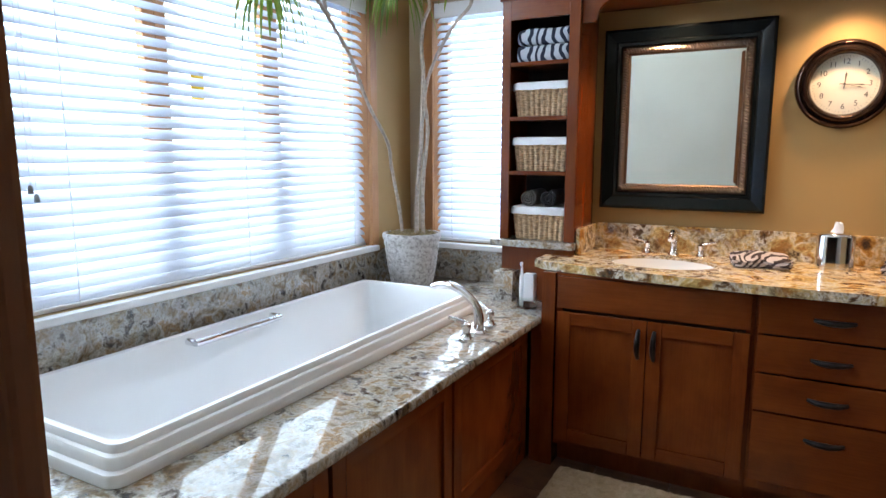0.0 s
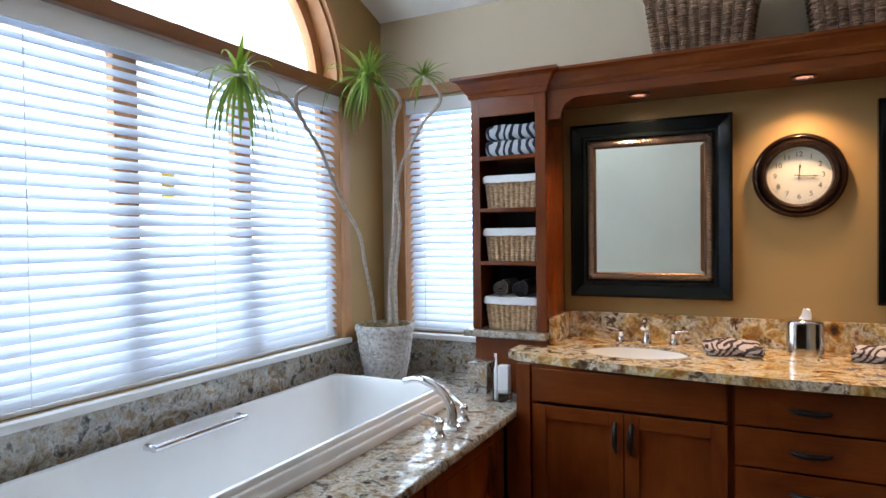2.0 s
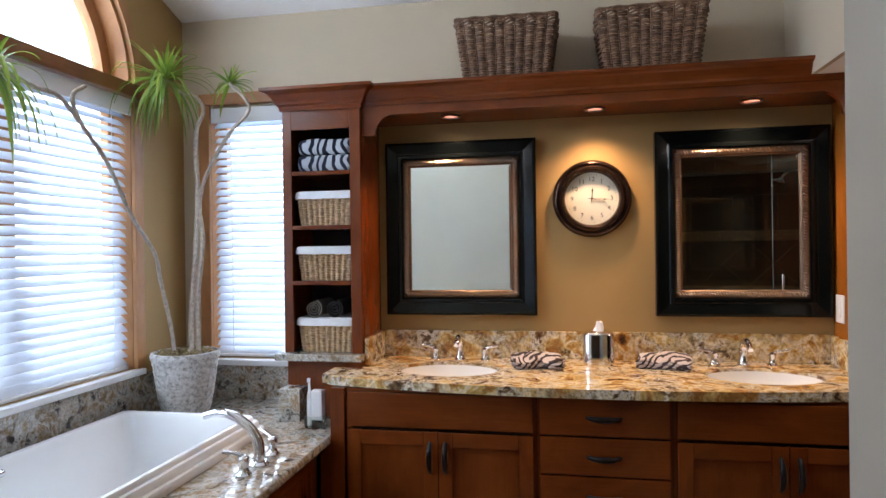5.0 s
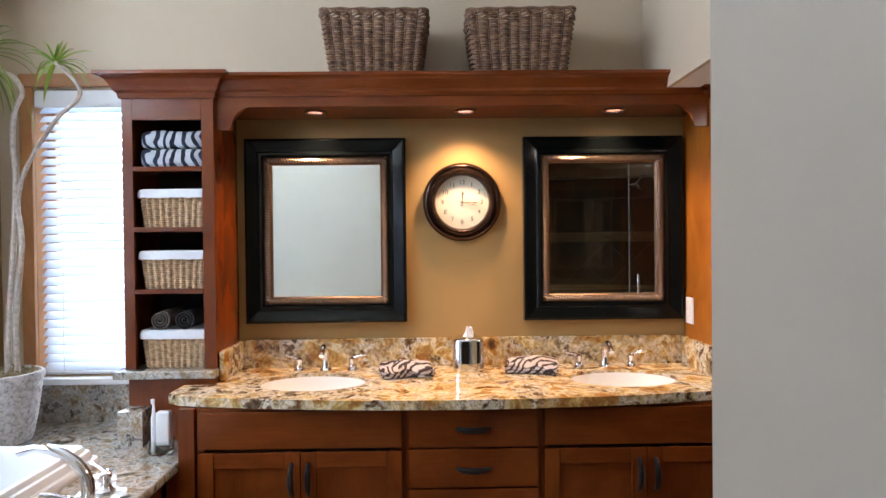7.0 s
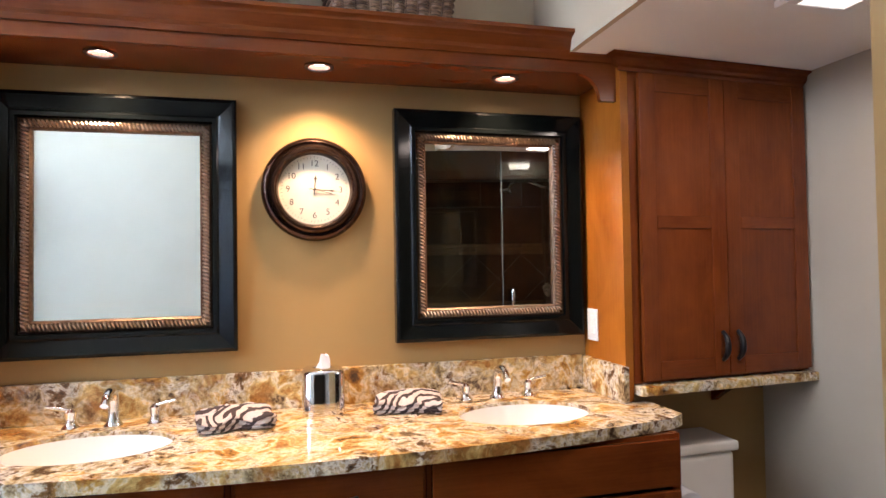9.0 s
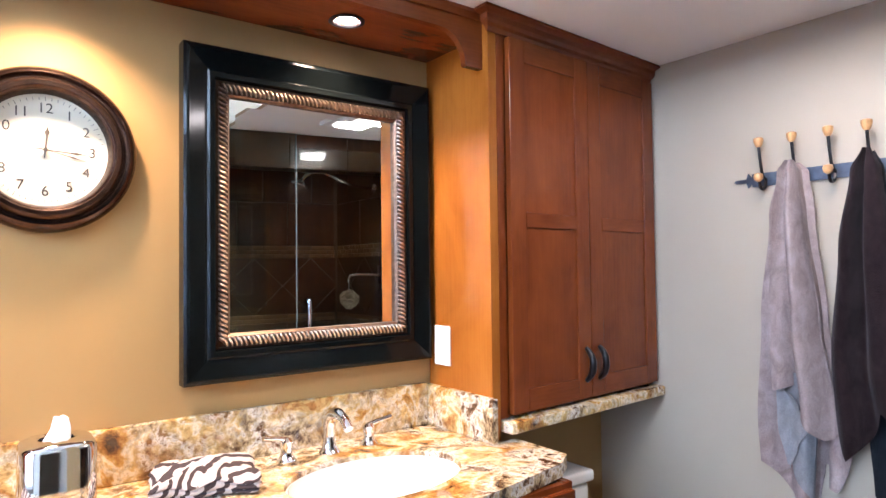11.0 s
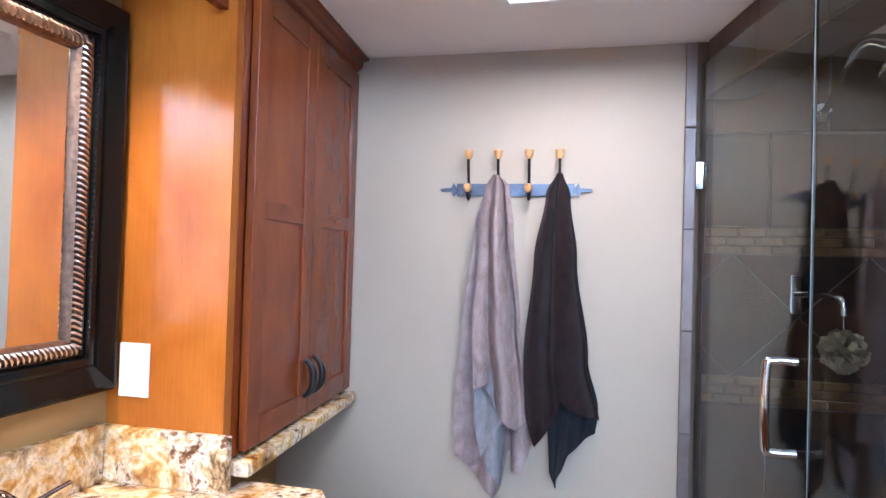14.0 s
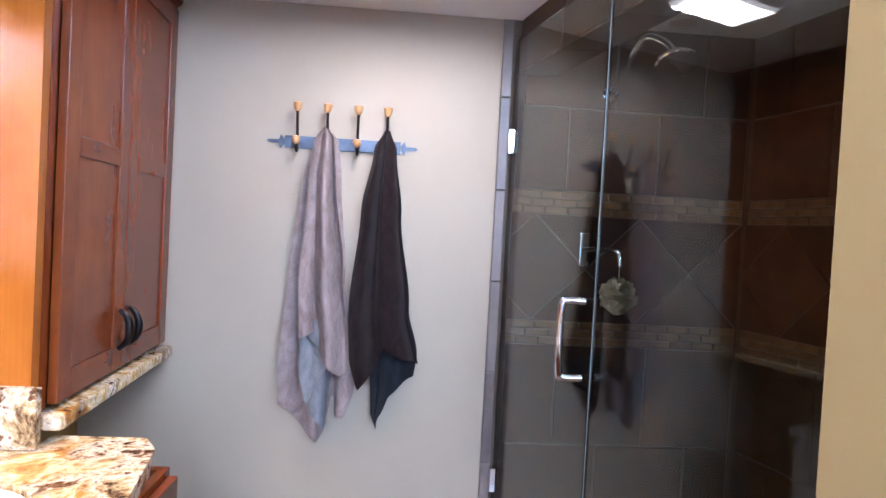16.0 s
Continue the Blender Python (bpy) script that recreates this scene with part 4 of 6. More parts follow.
def back_y(x):
    return 0.02 + 0.2234 * x


def tile_piece(w, h, mesh_cache={}):
    key = (round(w, 4), round(h, 4))
    if key not in mesh_cache:
        bm = bmesh.new()
        t, c = 0.008, 0.0025
        a = [bm.verts.new((x, 0, z)) for x, z in ((0, 0), (w, 0), (w, h), (0, h))]
        b = [bm.verts.new((x, t - c, z)) for x, z in ((0, 0), (w, 0), (w, h), (0, h))]
        d = [bm.verts.new((x, t, z)) for x, z in ((c, c), (w - c, c), (w - c, h - c), (c, h - c))]
        for p, q in ((a, b), (b, d)):
            for i in range(4):
                bm.faces.new((p[i], p[(i + 1) % 4], q[(i + 1) % 4], q[i]))
        bm.faces.new(d)
        me = bpy.data.meshes.new("tile")
        bmesh.ops.recalc_face_normals(bm, faces=bm.faces)
        bm.to_mesh(me)
        bm.free()
        mesh_cache[key] = me
    return mesh_cache[key]


def clip(poly, axis, v, keep_above):
    """A polygon cut off at axis = v."""
    out = []
    for p, q in zip(poly, poly[1:] + poly[:1]):
        a, b = (p[axis] - v, q[axis] - v) if keep_above else (v - p[axis], v - q[axis])
        if a >= 0:
            out.append(p)
        if a * b < 0:
            t = a / (a - b)
            out.append((p[0] + (q[0] - p[0]) * t, p[1] + (q[1] - p[1]) * t))
    return out


def diamonds(host, origin, ang, length, z0, z1):
    """A field of tiles laid on their corners between two bands."""
    mid, half, step = (z0 + z1) / 2, (z1 - z0) / 2, z1 - z0
    u = 0.0
    while u < length + step:
        for du, dz in ((0, 0), (step / 2, half), (step / 2, -half)):
            cu, cz, rr = u + du, mid + dz, half - 0.004
            p = [(cu - rr, cz), (cu, cz - rr), (cu + rr, cz), (cu, cz + rr)]
            for axis, v, above in ((0, 0.0, True), (0, length, False), (1, z0 + 0.003, True), (1, z1 - 0.003, False)):
                p = clip(p, axis, v, above) if len(p) > 2 else p
            if len(p) < 3:
                continue
            t = part("tile", prism(bmesh.new(), p, 1, 0.0, 0.008), M_TILE, host)
            t.location = (origin[0], origin[1], 0)
            t.rotation_euler = (0, 0, ang)
        u += step


def tiled_wall(host, name, origin, ang, length, mats, height=LOWC - 0.006):
    """Tiles laid on a wall whose foot runs from origin at the angle; they face the left of that way."""
    ca, sa = math.cos(ang), math.sin(ang)

    def put(u, z, w, h, mat, nm):
        me = tile_piece(w, h)
        key = (me.name, mat.name)
        if key not in put.cache:
            m2 = me.copy()
            m2.materials.append(mat)
            put.cache[key] = m2
        ob = new(nm, put.cache[key])
        ob.parent = host
        ob.location = (origin[0] + ca * u, origin[1] + sa * u, z)
        ob.rotation_euler = (0, 0, ang)
    put.cache = {}
    big, gap = 0.305, 0.005
    bands = [(0.0, 1.0, 0), (1.0, 1.078, 1), (1.078, 1.43, 2), (1.43, 1.508, 1), (1.508, height, 0)]
    for z0, z1, kind in bands:
        if kind == 0:
            rows = max(1, round((z1 - z0) / 0.33))
            h = (z1 - z0) / rows
            for r in range(rows):
                u = -(0.15 if r % 2 else 0.0)
                while u < length:
                    a, b = max(u, 0), min(u + big, length)
                    if b - a > 0.02:
                        put(a, z0 + r * h + gap / 2, b - a - gap, h - gap, M_TILE, "tile")
                    u += big
        elif kind == 2:
            diamonds(host, origin, ang, length, z0, z1)
        else:
            h = (z1 - z0) / 3
            for r in range(3):
                u = -(0.03 * r)
                while u < length:
                    a, b = max(u, 0), min(u + 0.075, length)
                    if b - a > 0.01:
                        put(a, z0 + r * h + 0.0015, b - a - 0.004, h - 0.003, M_MOSAIC, "mosaic_tile")
                    u += 0.075


def shower_walls():
    xe = XE - 0.004
    w = part("shower_wall", prism(bmesh.new(), [(PNE[0] + 0.001, back_y(PNE[0]) - 0.05), (xe, back_y(xe) - 0.05), (xe, back_y(xe)), (PNE[0] + 0.001, back_y(PNE[0]))], 2, 0, LOWC - 0.002), M_GROUT, None, "brown tiled back wall of the shower", kind="structure", category="wall")
    L = (xe - PNE[0]) / math.cos(GANG)
    tiled_wall(w, "tile", (PNE[0] + 0.012, back_y(PNE[0] + 0.012)), GANG, L - 0.035, None)
    y0, y1 = back_y(XE), gy(XE, 0.042)
    e = part("shower_side_wall", B(XE - 0.010, XE - 0.001, y0 + 0.001, y1, 0, LOWC - 0.002), M_GROUT, None, "tiled side wall of the shower with a stone band", kind="structure", category="wall")
    # faces -x : run along +y, turned so that its left side is -x
    tiled_wall(e, "tile", (XE - 0.010, y0 + 0.012), math.pi / 2, y1 - y0 - 0.075, None)
    # edge strip of narrow tiles where the glass meets the wall
    z = 0.0
    while z < LOWC - 0.01:
        h = min(0.30, LOWC - 0.004 - z)
        part("edge_tile", B(XE - 0.022, XE - 0.0105, y1 - 0.030, y1 + 0.0, z + 0.002, z + h - 0.002, bevel=0.002), M_TILE_EDGE, e)
        z += 0.3


shower_walls()


def shower_header():
    """A tiled beam over the glass."""
    xe = XE - 0.012
    h = part("shower_header", slab(bmesh.new(), PNE[0] + 0.003, xe, 1.885, LOWC - 0.001, -0.13, -0.017), M_GROUT, None, "brown tiled beam over the shower glass", kind="structure", category="beam")
    x = PNE[0] + 0.005
    while x < xe - 0.02:
        x1 = min(x + 0.30, xe)
        part("tile", slab(bmesh.new(), x, x1 - 0.004, 1.887, LOWC - 0.004, -0.0175, -0.011), M_TILE, h)
        part("tile", slab(bmesh.new(), x, x1 - 0.004, 1.8775, 1.8845, -0.13, -0.011), M_TILE, h)
        x += 0.30


shower_header()


def shower_head():
    g = thing("gooseneck_shower", (XE - 0.019, 0.968, 1.835), "chrome shower head on a tall curved gooseneck arm", "shower head")
    bm = lathe(bmesh.new(), [(0.028, 0.0), (0.026, 0.006), (0.012, 0.01)], 20, axis=2)
    bmesh.ops.rotate(bm, verts=bm.verts, matrix=Matrix.Rotation(radians(-90), 3, "Y"))
    part("flange", bm, M_CHROME, g, smooth=True)
    arm = bez([(0.0, 0, 0), (-0.09, 0.015, -0.005), (-0.20, 0.032, 0.01), (-0.31, 0.042, 0.045), (-0.375, 0.03, 0.07), (-0.425, 0.005, 0.045), (-0.45, -0.01, 0.015)], 5)
    part("arm", tube(bmesh.new(), arm, 0.0095, 12), M_CHROME, g, smooth=True)
    bm = lathe(bmesh.new(), [(0.012, 0.0), (0.022, -0.014), (0.05, -0.03), (0.053, -0.038), (0.049, -0.042), (0.0001, -0.043)], 28)
    bmesh.ops.rotate(bm, verts=bm.verts, matrix=Matrix.Rotation(radians(25), 3, "Y"))
    bmesh.ops.translate(bm, verts=bm.verts, vec=(-0.452, -0.012, 0.013))
    part("rose", bm, M_CHROME, g, smooth=True)


shower_head()


def shower_disc(x, y):
    g = thing("shower_downlight", (x, y, LOWC - 0.001), "round white unlit lamp trim on the shower ceiling", "ceiling lamp", group="shower ceiling lamps")
    part("trim_ring", lathe(bmesh.new(), [(0.040, 0.0), (0.062, 0.0), (0.064, -0.006), (0.050, -0.012), (0.042, -0.006)], 32, caps=False), M_PLATE, g, smooth=True)
    part("lens", lathe(bmesh.new(), [(0.0001, -0.0045), (0.042, -0.0055), (0.042, -0.002)], 32, caps=False), M_PORC, g, smooth=True)


shower_disc(1.93, 0.78)


def paper_holder():
    g = thing("toilet_paper_holder", (1.266, 2.17, 0.62), "chrome holder with a white paper roll beside the vanity", "toilet paper holder")
    for y in (-0.07, 0.07):
        bm = tube(bmesh.new(), [(0.0, y, 0.0), (0.066, y, 0.0)], 0.007, 10)
        part("bracket", bm, M_CHROME, g, smooth=True)
    part("spindle", tube(bmesh.new(), [(0.062, -0.07, 0.0), (0.062, 0.07, 0.0)], 0.006, 10), M_CHROME, g, smooth=True)
    bm = lathe(bmesh.new(), [(0.019, -0.052), (0.050, -0.052), (0.0515, -0.050), (0.0515, 0.050), (0.050, 0.052), (0.019, 0.052)], 32, axis=1, caps=False)
    bmesh.ops.translate(bm, verts=bm.verts, vec=(0.062, 0, -0.012))
    part("paper_roll", bm, M_LINER, g, "white paper roll", smooth=True)
    bm = lathe(bmesh.new(), [(0.0185, -0.050), (0.0185, 0.050)], 24, axis=1, caps=False)
    bmesh.ops.translate(bm, verts=bm.verts, vec=(0.062, 0, -0.012))
    part("core", bm, M_KRAFT, g, "brown cardboard core", smooth=True)


def ceiling_fixture():
    g = thing("ceiling_light", (1.55, 1.667, LOWC), "rectangular ceiling light with a glowing diffuser", "ceiling light")
    fr = bmesh.new()
    w, h = 0.115, 0.185
    for a in ((-w, w, -h, -h + 0.038), (-w, w, h - 0.038, h), (-w, -w + 0.038, -h + 0.038, h - 0.038), (w - 0.038, w, -h + 0.038, h - 0.038)):
        box(fr, *a, -0.022, -0.001, 0.003)
    part("frame", fr, M_TRIMWHITE, g)
    part("diffuser", B(-w + 0.0385, w - 0.0385, -h + 0.0385, h - 0.0385, -0.018, -0.004, bevel=0.004), M_DIFF, g, "glowing frosted diffuser")


ceiling_fixture()


# ---- soft and woven things ----
def zebra(name, a, b, scale=9.0, dist=3.2, edge=0.42, rings=False):
    m = Mat(name, a, 0.9, spec=0.1)
    w = m.node("TexWave", Scale=scale, Distortion=dist, Detail=1.5)
    w.wave_type = "RINGS" if rings else "BANDS"
    w.inputs["Detail Scale"].default_value = 1.2
    m.link(m.mapped((1, 0.45, 1.0), (0, 0.2, 0.35)), w.inputs["Vector"])
    c = m.ramp(w.outputs["Fac"], [(edge, a), (edge + 0.08, b)])
    pile = m.noise(m.tc, 420, 2)
    m.color(m.mix(0.25, c, m.mix(1.0, c, m.ramp(pile, [(0.3, (0.5, 0.5, 0.5)), (0.7, (1.3, 1.3, 1.3))]), "MULTIPLY")))
    m.bump(pile, 0.6, 0.002)
    return m.m


def terry(name, c, c2):
    m = Mat(name, c, 0.95, spec=0.1)
    m.b.inputs["Sheen Weight"].default_value = 0.06
    big = m.noise(m.mapped((1, 1, 0.6)), 26, 5, 0.6, 0.8)
    pile = m.noise(m.tc, 380, 2)
    col = m.ramp(big, [(0.3, c), (0.7, c2)])
    m.color(m.mix(0.4, col, m.mix(1.0, col, m.ramp(pile, [(0.3, (0.6, 0.6, 0.6)), (0.7, (1.3, 1.3, 1.3))]), "MULTIPLY")))
    m.bump(pile, 0.7, 0.003)
    return m.m


M_ZEBRA = zebra("zebra_terry", (0.028, 0.034, 0.055), (0.52, 0.55, 0.60), 8.5, 10.0, 0.40)
M_ZEBRA2 = zebra("brown_zebra_terry", (0.06, 0.045, 0.045), (0.52, 0.455, 0.43), 24, 4.0, 0.36, True)
M_TAUPE = terry("taupe_terry", (0.22, 0.165, 0.155), (0.38, 0.30, 0.285))
M_TAUPE2 = terry("grey_towel_underside", (0.20, 0.20, 0.21), (0.29, 0.285, 0.30))
M_BROWN2 = terry("dark_towel_underside", (0.012, 0.014, 0.018), (0.022, 0.025, 0.031))
M_BROWN = terry("dark_brown_terry", (0.011, 0.006, 0.007), (0.027, 0.016, 0.017))
M_GREYT = terry("grey_brown_terry", (0.10, 0.085, 0.075), (0.15, 0.13, 0.115))
M_CHAR = terry("charcoal_terry", (0.03, 0.03, 0.032), (0.045, 0.045, 0.05))
M_KRAFT = plain("brown_card", (0.16, 0.10, 0.06), 0.8)
M_RUG = terry("cream_shag", (0.44, 0.33, 0.20), (0.58, 0.46, 0.31))
M_LINER = plain("white_cotton", (0.78, 0.79, 0.82), 0.85, 0, 0.03, 40, 0.3)


def cane(name, a, b):
    m = Mat(name, a, 0.55)
    n = m.nt.nodes.new("ShaderNodeNewGeometry")
    c = m.ramp(n.outputs["Random Per Island"], [(0.0, a), (1.0, b)])
    f = m.noise(m.tc, 70, 4, 0.7)
    m.color(m.mix(1.0, c, m.ramp(f, [(0.3, (0.55, 0.5, 0.5)), (0.7, (1.35, 1.3, 1.25))]), "MULTIPLY"))
    return m.m


M_CANE = cane("tan_wicker", (0.46, 0.31, 0.17), (0.76, 0.58, 0.37))
M_CANE2 = cane("brown_seagrass", (0.085, 0.042, 0.024), (0.27, 0.155, 0.085))


def rr_path(w, d, c, n):
    """n evenly spaced points round a rounded rectangle, with outward normals."""
    base = rrect(-w / 2, w / 2, -d / 2, d / 2, c, 4)
    L = [0.0]
    for i in range(len(base)):
        a, b = base[i], base[(i + 1) % len(base)]
        L.append(L[-1] + math.hypot(b[0] - a[0], b[1] - a[1]))
    out, j = [], 0
    for k in range(n):
        s = L[-1] * k / n
        while L[j + 1] < s:
            j += 1
        a, b = base[j], base[(j + 1) % len(base)]
        t = (s - L[j]) / max(1e-9, L[j + 1] - L[j])
        dx, dy = b[0] - a[0], b[1] - a[1]
        h = math.hypot(dx, dy) or 1
        out.append((a[0] + dx * t, a[1] + dy * t, dy / h, -dx / h))
    return out


def ring_strand(bm, pts, rz, rr):
    """A closed strand with an oval section, height rz, thickness rr."""
    n = len(pts)
    rings = []
    for x, y, z, nx, ny in pts:
        rings.append([bm.verts.new((x + nx * o * rr, y + ny * o * rr, z + q * rz)) for o, q in ((1, -0.45), (1, 0.45), (0, 1), (-0.8, 0), (0, -1))])
    for i in range(n):
        a, b = rings[i], rings[(i + 1) % n]
        for k in range(5):
            bm.faces.new((a[k], a[(k + 1) % 5], b[(k + 1) % 5], b[k]))


def basket(name, loc, rot, w0, d0, w1, d1, h, rows, stakes, mat, label, cat, group, band=0, liner=False):
    g = thing(name, loc, label, cat, group)
    g.rotation_euler = (0, 0, rot)
    bm = bmesh.new()
    sub = 5
    n = stakes * sub
    rz = h / rows / 2 * 1.06
    for r in range(rows):
        t = (r + 0.5) / rows
        w, d = w0 + (w1 - w0) * t, d0 + (d1 - d0) * t
        top = r >= rows - band
        pts = []
        for k, (x, y, nx, ny) in enumerate(rr_path(w, d, 0.02, n)):
            ph = math.pi * k / sub + (math.pi if r % 2 else 0)
            rib = (0.010 if liner else 0.0095) * abs(math.sin(math.pi * k / sub)) - 0.004
            if top:
                ph = 2 * math.pi * k / sub * 0.5 + r * 0.9
            o = rib + (0.0055 if top else 0.0016 if liner else 0.0028) * math.sin(ph) + random.uniform(-0.0006, 0.0006)
            pts.append((x + nx * o, y + ny * o, h * t + random.uniform(-0.0005, 0.0005) + (0.0025 * math.sin(ph * 2) if top else 0), nx, ny))
        ring_strand(bm, pts, rz, 0.0032)
    part("weave", bm, mat, g, "", smooth=True, kind="stuff")
    bm = bmesh.new()
    for k in range(stakes):
        a = rr_path(w0, d0, 0.02, stakes)[k]
        b = rr_path(w1, d1, 0.02, stakes)[k]
        tube(bm, [(a[0], a[1], 0.003), (b[0], b[1], h)], 0.0032, 5)
    part("stake", bm, mat, g, "", kind="stuff")
    part("base", B(-w0 / 2 + 0.004, w0 / 2 - 0.004, -d0 / 2 + 0.004, d0 / 2 - 0.004, 0.001, 0.008, bevel=0.002), mat, g)
    bm = bmesh.new()
    for q in range(2):
        pts = [(x * (1 + 0.004 * q), y * (1 + 0.004 * q), h - 0.002 + 0.004 * q + 0.002 * math.sin(k * 0.9 + q * 3.1), nx, ny) for k, (x, y, nx, ny) in enumerate(rr_path(w1 + 0.004, d1 + 0.004, 0.022, 120))]
        ring_strand(bm, pts, 0.005, 0.0055)
    part("rim", bm, mat, g, "", smooth=True)
    if liner:
        bm = bmesh.new()
        prof = [(-0.012, h - 0.03), (-0.008, h + 0.004), (0.0, h + 0.010), (0.011, h + 0.006), (0.0165, h - 0.008), (0.0165, h - 0.026)]
        rings = []
        N = 90
        for o, z in prof:
            ring = []
            for k, (x, y, nx, ny) in enumerate(rr_path(w1, d1, 0.022, N)):
                wv = 0.0018 * math.sin(k * 0.55) + 0.0012 * math.sin(k * 1.7 + 1)
                ring.append(bm.verts.new((x + nx * (o + wv), y + ny * (o + wv), z + (wv * 0.5 if z < h - 0.005 else 0))))
            rings.append(ring)
        for a, b in zip(rings, rings[1:]):
            for i in range(N):
                bm.faces.new((a[i], a[(i + 1) % N], b[(i + 1) % N], b[i]))
        part("liner", bm, M_LINER, g, "white cotton basket liner", smooth=True)
    return g


BXC = (TX0 + TX1) / 2 + 0.002
for z in (1.5135, 1.2655, 0.9445):
    basket("wicker_basket", (BXC, 2.475, z), 0, 0.235, 0.20, 0.262, 0.225, 0.145, 19, 34, M_CANE, "tan wicker basket with a white cotton liner, on a tower shelf", "basket", "baskets in the shelf tower", liner=True)
basket("seagrass_basket", (-0.11, 2.47, 2.1205), 0.02, 0.355, 0.26, 0.425, 0.30, 0.25, 26, 32, M_CANE2, "large brown woven basket standing on the light bridge", "basket", "baskets on the light bridge", band=4)
basket("seagrass_basket", (0.485, 2.47, 2.1205), -0.03, 0.36, 0.26, 0.43, 0.30, 0.25, 26, 32, M_CANE2, "large brown woven basket beside its pair on the light bridge", "basket", "baskets on the light bridge", band=4)


def soft_block(w, d, h, r, amp=0.003, seed=0, fold=0, sag=0.0):
    """A folded cloth: a rounded block with uneven faces, with fold lines on its sides."""
    bm = bmesh.new()
    bmesh.ops.create_cube(bm, size=2)
    bmesh.ops.subdivide_edges(bm, edges=bm.edges[:], cuts=11, use_grid_fill=True)
    for v in bm.verts:
        c = v.co
        x, y, z = c.x * w / 2, c.y * d / 2, c.z * h / 2
        ix, iy, iz = max(-w / 2 + r, min(w / 2 - r, x)), max(-d / 2 + r, min(d / 2 - r, y)), max(-h / 2 + r, min(h / 2 - r, z))
        dv = Vector((x - ix, y - iy, z - iz))
        if dv.length > 1e-9:
            dv = dv.normalized() * r
        p = Vector((ix, iy, iz)) + dv
        nn = noise.noise(Vector((p.x * 16 + seed, p.y * 16, p.z * 10)))
        p.z += amp * 2.2 * nn * (0.3 + 0.7 * (c.z + 1) / 2)
        if fold and abs(c.z) < 0.999:
            g = abs(math.sin((c.z + 1) * math.pi * fold / 2))
            k = 0.006 * (1 - g ** 0.5)
            p.x -= math.copysign(k, x) if abs(c.x) > 0.98 else 0
            p.y -= math.copysign(k, y) if abs(c.y) > 0.98 else 0
        p.z += sag * (c.x * c.x) * (1 if c.z > 0 else 0)
        v.co = p + Vector((0, 0, h / 2))
    return bm


def folded(name, loc, rot, size, mat, label, cat="towel", group="", fold=3, seed=0):
    g = thing(name, loc, label, cat, group)
    g.rotation_euler = (0, 0, rot)
    w, d, h = size
    part("folded_cloth", soft_block(w, d, h, min(h * 0.42, 0.02), amp=0.003, seed=seed, fold=fold), mat, g, smooth=True)
    return g


def draped_pair(name, loc, rot, label, seed):
    """A towel gathered in a fan: a low folded pad with a pinched middle and raised lobes."""
    g = thing(name, loc, label, "towel", "towels on the vanity")
    g.rotation_euler = (0, 0, rot)
    bm = soft_block(0.215, 0.185, 0.054, 0.018, fold=3, seed=seed)
    for v in bm.verts:
        f = max(0.0, v.co.z / 0.050)
        a = math.atan2(v.co.y, v.co.x)
        r = math.hypot(v.co.x / 0.11, v.co.y / 0.078)
        v.co.z += f * (0.008 * math.sin(a * 7 + seed) * min(1, r) + 0.010 * max(0, 1 - r * 1.6) - 0.014 * min(1, r) ** 3)
        v.co.y *= 0.82 + 0.30 * min(1, abs(v.co.x) / 0.11) + 0.06 * math.sin(a * 6 + seed)
        v.co.x *= 1 + 0.05 * math.sin(v.co.y * 60) * f
    part("folded_cloth", bm, M_ZEBRA2, g, smooth=True)


folded("folded_towel", (BXC, 2.455, 1.7565), 0.0, (0.255, 0.20, 0.075), M_ZEBRA, "black and white zebra-striped towel folded on the top shelf", group="towels in the shelf tower", fold=1, seed=3)
folded("folded_towel", (BXC - 0.003, 2.458, 1.8325), 0.03, (0.25, 0.195, 0.072), M_ZEBRA, "black and white zebra-striped towel stacked on its pair", group="towels in the shelf tower", fold=1, seed=9)
draped_pair("hand_towel", (0.0, 2.43, CT + 0.0005), 0.16, "brown and cream zebra-striped hand towel folded on the granite", 1)
draped_pair("hand_towel", (0.535, 2.475, CT + 0.0005), -0.22, "brown and cream zebra-striped hand towel folded by the second sink", 5)


def rolled(name, loc, mat, label, r=0.042, length=0.17):
    g = thing(name, loc, label, "towel", "rolled towels")
    bm = bmesh.new()
    pts = []
    turns, n = 3.2, 90
    for i in range(n + 1):
        t = i / n
        a = t * turns * 2 * math.pi
        rr = 0.006 + (r - 0.006) * t
        pts.append((rr * math.cos(a), rr * math.sin(a)))
    th = 0.0042
    inner = [(p[0] * (1 - th * 1.2 / max(0.008, math.hypot(*p))), p[1] * (1 - th * 1.2 / max(0.008, math.hypot(*p)))) for p in pts]
    ks = 8
    grid = []
    for j in range(ks + 1):
        y = -length / 2 + length * j / ks
        s = 1 + 0.03 * math.sin(j * 1.3)
        grid.append(([bm.verts.new((p[0] * s, y, p[1] * s)) for p in pts], [bm.verts.new((p[0] * s, y, p[1] * s)) for p in inner]))
    for (a, ai), (b, bi) in zip(grid, grid[1:]):
        for i in range(n):
            bm.faces.new((a[i], a[i + 1], b[i + 1], b[i]))
            bm.faces.new((ai[i], bi[i], bi[i + 1], ai[i + 1]))
    for a, ai in (grid[0], grid[-1]):
        for i in range(n):
            bm.faces.new((a[i], ai[i], ai[i + 1], a[i + 1]))
    part("roll", bm, mat, g, smooth=True)


